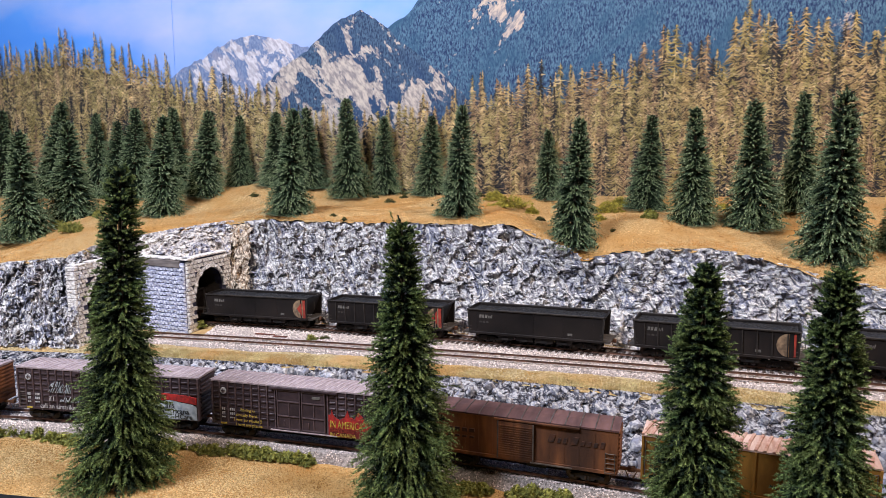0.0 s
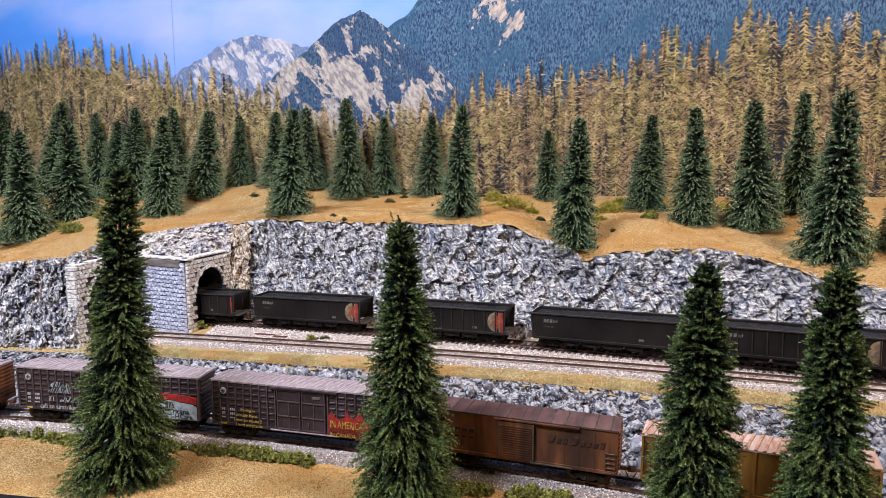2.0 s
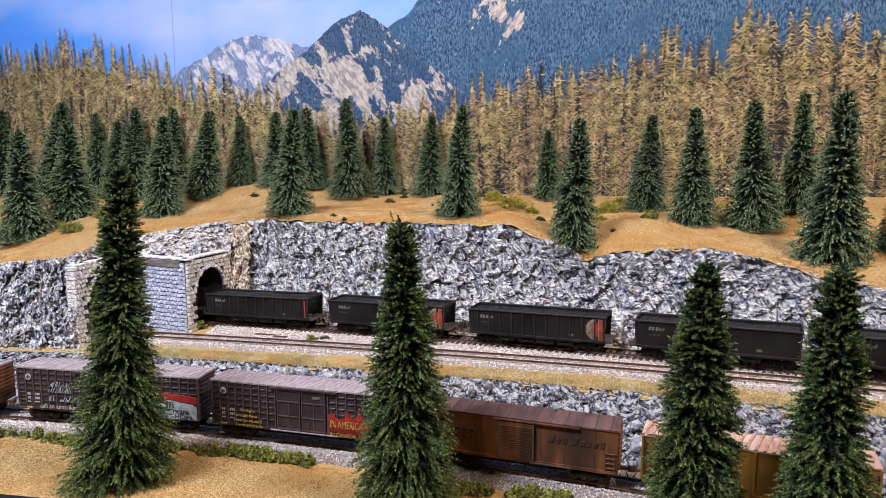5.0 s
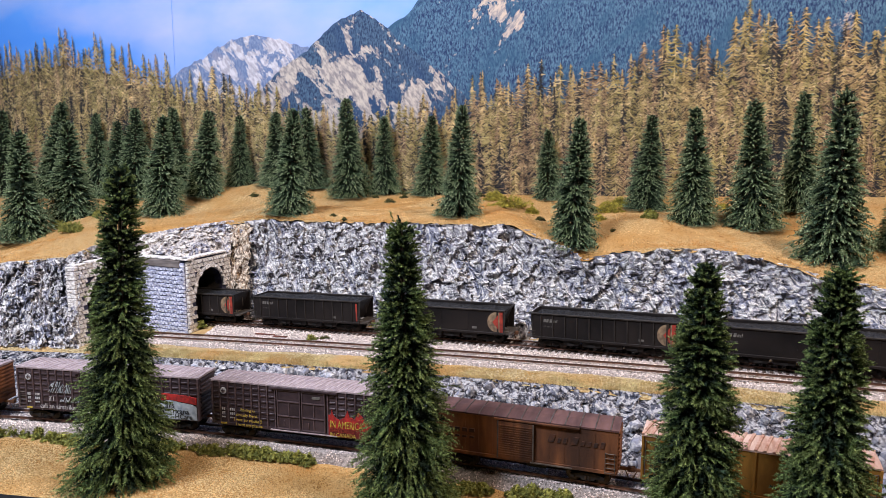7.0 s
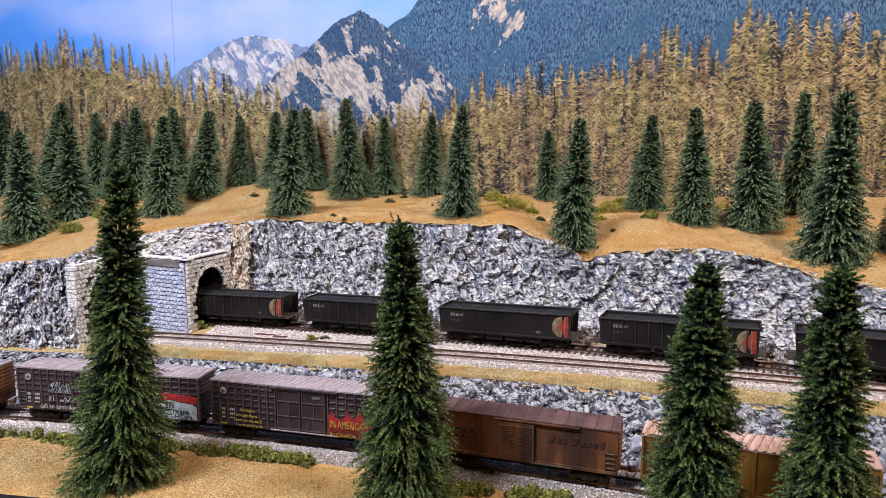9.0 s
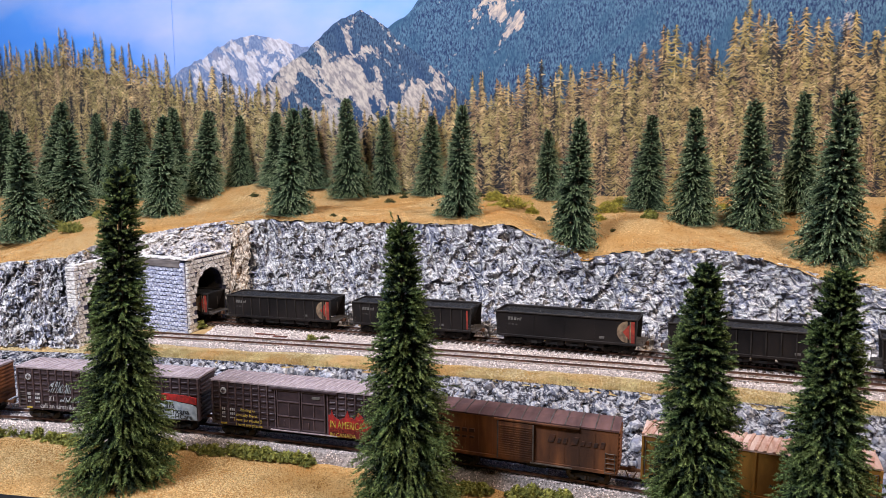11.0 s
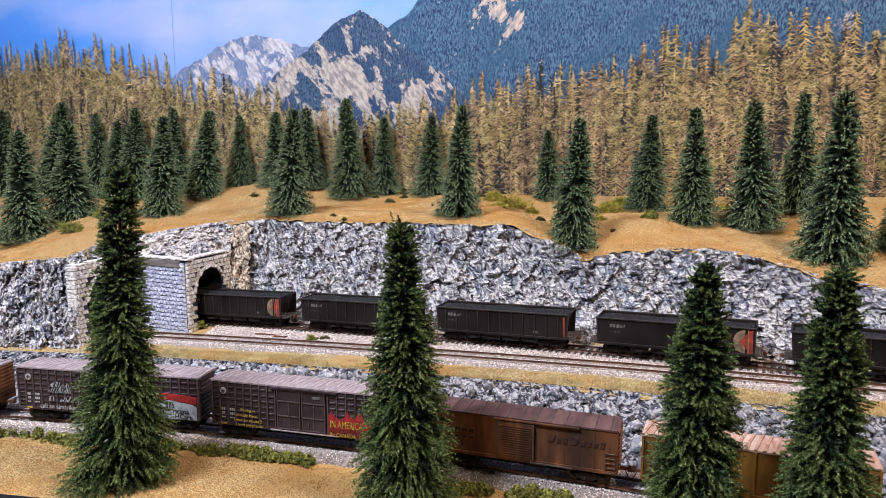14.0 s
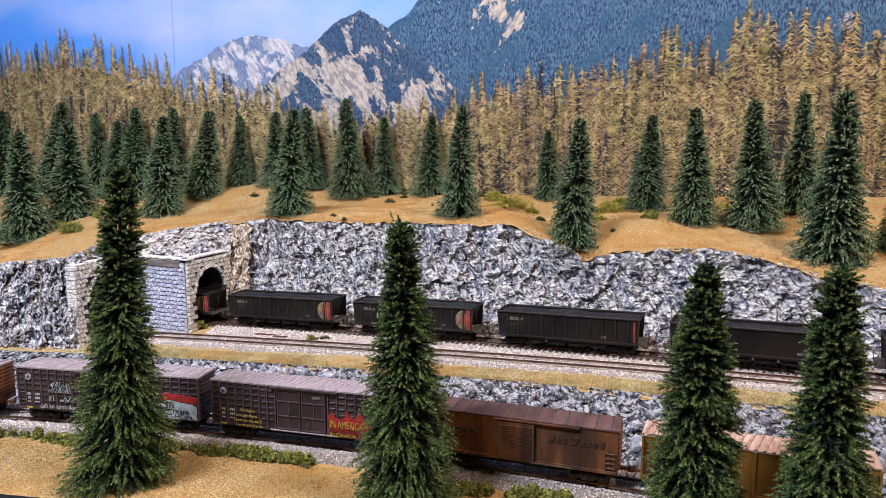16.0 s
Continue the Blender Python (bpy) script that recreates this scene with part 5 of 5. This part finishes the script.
HILL_BUSHES = [(-0.548, 1.024, 0.0216, 0.0154, 2), (-0.594, 1.070, 0.0139, 0.0106, 2), (-0.317, 1.170, 0.0095, 0.0067, 0), (-0.355, 1.266, 0.0082, 0.0056, 0), (-0.087, 1.134, 0.0092, 0.0060, 0), (-0.065, 1.162, 0.0076, 0.0048, 0), (-0.113, 1.168, 0.0066, 0.0045, 0), (-0.047, 1.180, 0.0077, 0.0049, 0), (0.101, 1.024, 0.0349, 0.0160, 1), (0.080, 1.076, 0.0192, 0.0139, 1), (0.127, 0.998, 0.0114, 0.0090, 1), (0.125, 0.894, 0.0065, 0.0052, 0), (0.237, 0.998, 0.0243, 0.0160, 1), (0.263, 1.022, 0.0199, 0.0144, 1), (0.266, 0.890, 0.0123, 0.0104, 2), (0.204, 0.904, 0.0088, 0.0064, 1), (-0.526, 1.166, 0.0114, 0.0076, 0), (0.210, 0.854, 0.0028, 0.0030, 0), (-0.153, 0.966, 0.0047, 0.0038, 0), (-0.131, 0.922, 0.0037, 0.0032, 0), (-0.066, 1.186, 0.0087, 0.0063, 0), (-0.545, 1.098, 0.0125, 0.0090, 2), (0.400, 0.990, 0.0097, 0.0074, 1), (0.060, 1.120, 0.0091, 0.0065, 0)]
for i, (x, y, rx, h, kind) in enumerate(HILL_BUSHES):
    z = float(hill(np.array([x]), np.array([y]))[0]) + 0.0010
    bush(x, y, z, rx, rx * 0.8, h, 400 + i, ("dark low weeds on the tan hillside", "yellow-green low bush on the tan hillside", "green low bush on the tan hillside")[kind], (M_WEED, M_BUSHY, M_BUSH)[kind], 320 if kind == 0 else 2200)
LOW_BUSHES = [(-0.418, 0.622, 0.0091, 0.0082), (-0.404, 0.624, 0.0097, 0.0085), (-0.390, 0.622, 0.0108, 0.0062), (-0.375, 0.617, 0.0081, 0.0095), (-0.360, 0.611, 0.0092, 0.0069), (-0.345, 0.606, 0.0125, 0.0079), (-0.332, 0.600, 0.0118, 0.0079), (-0.317, 0.600, 0.0109, 0.0066), (-0.264, 0.598, 0.0109, 0.0097), (-0.246, 0.592, 0.0104, 0.0091), (-0.234, 0.595, 0.0110, 0.0062), (-0.222, 0.598, 0.0114, 0.0085), (-0.216, 0.592, 0.0094, 0.0060), (-0.203, 0.582, 0.0119, 0.0079), (-0.184, 0.582, 0.0112, 0.0098), (-0.174, 0.579, 0.0112, 0.0099), (-0.164, 0.577, 0.0098, 0.0094), (-0.154, 0.575, 0.0100, 0.0100), (-0.144, 0.572, 0.0120, 0.0062), (-0.134, 0.569, 0.0086, 0.0068), (-0.125, 0.566, 0.0123, 0.0078), (-0.116, 0.563, 0.0108, 0.0072), (0.008, 0.510, 0.0077, 0.0053), (0.020, 0.515, 0.0072, 0.0060), (0.031, 0.511, 0.0080, 0.0070), (0.057, 0.505, 0.0083, 0.0070), (0.070, 0.508, 0.0089, 0.0072), (0.083, 0.504, 0.0083, 0.0046), (0.094, 0.501, 0.0089, 0.0071)]
for i, (x, y, rx, h) in enumerate(LOW_BUSHES):
    bush(x, y, -0.0128, rx * 1.1, 0.009, h * 0.85, 500 + i, "green low bush beside the lower track ballast", M_BUSH, 1600)
bush(-0.1576, 0.809, z_shelf(-0.158) - 0.002, 0.007, 0.005, 0.007, 560, "small green bush in the ballast", M_BUSH, 420)
bush(-0.142, 0.813, z_shelf(-0.142) - 0.002, 0.009, 0.004, 0.003, 562, "dark low weeds in the ballast", M_WEED, 220)
bush(-0.317, 0.890, z_shelf(-0.317) - 0.002, 0.007, 0.006, 0.009, 561, "small green bush at the portal foot", M_BUSH, 420)


def grass(name, fn, count, seed, mat, label, tall=0.0022):
    """Upright fibres over a surface: fn(r, count) gives x, y, z."""
    r = np.random.RandomState(seed)
    C = np.stack(fn(r, count), -1)
    a = r.uniform(0, 6.28, count)
    s = np.stack([np.cos(a), np.sin(a), 0 * a], -1) * 0.00022
    t = np.stack([r.normal(0, 0.35, count), r.normal(0, 0.35, count), np.ones(count)], -1) * (tall * r.uniform(0.4, 1.2, count))[:, None]
    V = np.stack([C - s, C + s, C + t], 1).reshape(-1, 3)
    return tagged(mesh_np(name, V, np.arange(3 * count).reshape(-1, 3), mat), label, "grass", kind="stuff")


M_GRASS = material("dry_grass", srgb(226, 192, 136), srgb(178, 138, 84), 60, 0.9, island=0.35, c=srgb(196, 150, 92), cscale=12)
M_GRASS_G = material("olive_grass", srgb(206, 192, 140), srgb(146, 128, 82), 60, 0.9, island=0.4, c=srgb(186, 142, 82), cscale=16)


def on_hill(r, n):
    x = r.uniform(-0.9, 0.62, n)
    k = r.uniform(0, 1, n) ** 1.4
    y = y_crest(x) * (1 - k) + y_back(x) * k
    return x, y, hill(x, y) + 0.0010


def on_shelf(r, n):
    x = r.uniform(-0.42, 0.46, n)
    y = y_shelf(x) + 0.001 + r.uniform(0, 1, n) ** 1.3 * 0.034
    return x, y, z_shelf(x) - 0.0048


def on_front(r, n):
    x = r.uniform(-0.46, 0.40, n)
    y = y_low(x) - 0.021 + 0.03 * x - r.uniform(0, 1, n) * (EDGE - 0.024 + 0.03 * x)
    return x, y, ground_z(np.stack([x, y, 0 * x], -1)) - 0.0002


grass("hill_grass", on_hill, 45000, 71, M_GRASS, "short dry tan grass on the hillside")
grass("terrace_grass", on_shelf, 18000, 72, M_GRASS_G, "short dry olive-tan grass beside the siding", 0.0034)
grass("front_grass", on_front, 26000, 73, M_GRASS, "short dry tan grass before the lower track", 0.0016)

# ---- odds and ends lying about ----
M_PLANK = material("red_brown_wood", srgb(126, 78, 66), srgb(84, 52, 46), 200, 0.85)
for x, y, long in ((-0.2205, 0.8385, 0.026), (-0.1985, 0.8255, 0.018)):
    pl = MB().box(0, 0, 0, long, 0.0030, 0.0014).make("plank", M_PLANK, None, bevel=0.0002)
    pl.matrix_basis = Matrix.Translation((x, y, z_shelf(x) - 0.0008)) @ Matrix.Rotation(-0.24, 4, "Z")
    tagged(pl, "red-brown wooden plank lying in the ballast", "plank", group="planks in the ballast")


def crumbs(name, fn, count, seed, mat, label, lo, hi):
    """Coarse ground-foam grains strewn over a surface."""
    r = np.random.RandomState(seed)
    C = np.stack(fn(r, count), -1)
    T = np.array([(1, 0, -0.3), (-0.5, 0.87, -0.3), (-0.5, -0.87, -0.3), (0, 0, 1.0)])
    a = r.uniform(0, 6.28, count)
    D = T[None] * r.uniform(lo, hi, (count, 1, 1)) * r.uniform(0.6, 1.3, (count, 4, 3))
    X = D[..., 0] * np.cos(a)[:, None] - D[..., 1] * np.sin(a)[:, None]
    Y = D[..., 0] * np.sin(a)[:, None] + D[..., 1] * np.cos(a)[:, None]
    V = (C[:, None] + np.stack([X, Y, D[..., 2]], -1)).reshape(-1, 3)
    V[:, 2] += 0.0006
    F = (np.arange(count)[:, None, None] * 4 + np.array([(0, 1, 3), (1, 2, 3), (2, 0, 3)])[None]).reshape(-1, 3)
    return tagged(mesh_np(name, V, F, mat), label, "ground cover", kind="stuff")


M_CRUMB = material("tan_crumb", srgb(226, 190, 134), srgb(158, 114, 60), 40, 0.95, island=0.45, c=srgb(182, 126, 62), cscale=14)
crumbs("hill_crumbs", on_hill, 42000, 81, M_CRUMB, "tan and orange turf crumbs on the hillside", 0.0004, 0.0011)
crumbs("front_crumbs", on_front, 22000, 82, M_CRUMB, "tan and orange turf crumbs before the lower track", 0.0003, 0.0008)
crumbs("terrace_crumbs", on_shelf, 9000, 83, M_GRASS_G, "tan turf crumbs beside the siding", 0.0004, 0.0009)


# ---- broken rocks of the bank ----
def rock_mesh(seed, mat):
    bm = bmesh.new()
    bmesh.ops.create_icosphere(bm, subdivisions=1, radius=1.0)
    rr = random.Random(seed)
    for v in bm.verts:
        v.co *= rr.uniform(0.62, 1.15)
        v.co.x *= 1.15
        v.co.z *= 0.85
    me = bpy.data.meshes.new("stone")
    bm.to_mesh(me)
    bm.free()
    me.materials.append(mat)
    return me


def bank_spot(rr, x0, x1):
    x = rr.uniform(x0, x1)
    v = rr.uniform(0.05, 0.93)
    y = (y_low(x) + 0.034) * (1 - v) + (y_shelf(x) + 0.002) * v
    z = -0.018 * (1 - v) + (z_shelf(x) - 0.005) * v
    s = rr.uniform(0.0026, 0.0086) * (1.15 - 0.40 * v)
    m = Matrix.Translation((x, y - 0.0022, z + 0.0008)) @ Euler([rr.uniform(0, 6.28) for _ in range(3)]).to_matrix().to_4x4()
    return m @ Matrix.Diagonal((s, s * rr.uniform(0.7, 1.2), s * rr.uniform(0.6, 1.0), 1))


M_CHUNK = material("broken_grey_rock", srgb(206, 203, 204), srgb(92, 91, 98), 1.6, 0.85, bump=0.0008, bscale=5, c=srgb(140, 142, 158), cscale=0.9, lo=0.38, hi=0.60)
M_RUBBLE = material("grey_rubble_rock", srgb(206, 203, 204), srgb(96, 95, 102), 240, 0.85, bump=0.0008, bscale=600, c=srgb(142, 144, 160), cscale=80, island=0.35)
ledge = bpy.data.objects["rock_ledge"]
ROCKS = [rock_mesh(900 + k, M_CHUNK) for k in range(10)]
rr = random.Random(12)
for i in range(290):
    ob = new("stone", ROCKS[i % 10])
    ob.parent = ledge
    ob.matrix_basis = bank_spot(rr, -0.02, 0.30)
VS, FS, o = [], [], 0
for i in range(1000):
    me = ROCKS[i % 10]
    m = bank_spot(rr, -0.42, -0.02) if i < 740 else bank_spot(rr, 0.30, 0.46)
    VS.append(np.array([m @ v.co for v in me.vertices]))
    FS.append(np.array([tuple(p.vertices) for p in me.polygons]) + o)
    o += len(me.vertices)
tagged(mesh_np("rubble", np.vstack(VS), np.vstack(FS), M_RUBBLE, ledge), "broken grey rock rubble", kind="stuff")


def motions():
    times = [0.5 * i for i in range(33)]
    for ob, k in TRAIN:
        walk(ob, [(t, car_pose(S_ZERO - k * PITCH + travelled(t))) for t in times])
    step = 0.16
    spin = [(i * step, math.degrees((travelled(i * step) - travelled(0)) / WR)) for i in range(101)]
    for ws, k in SPINNERS:
        walk(ws, [(t, pose(k, 0, WR, 0, a, 0)) for t, a in spin])


motions()
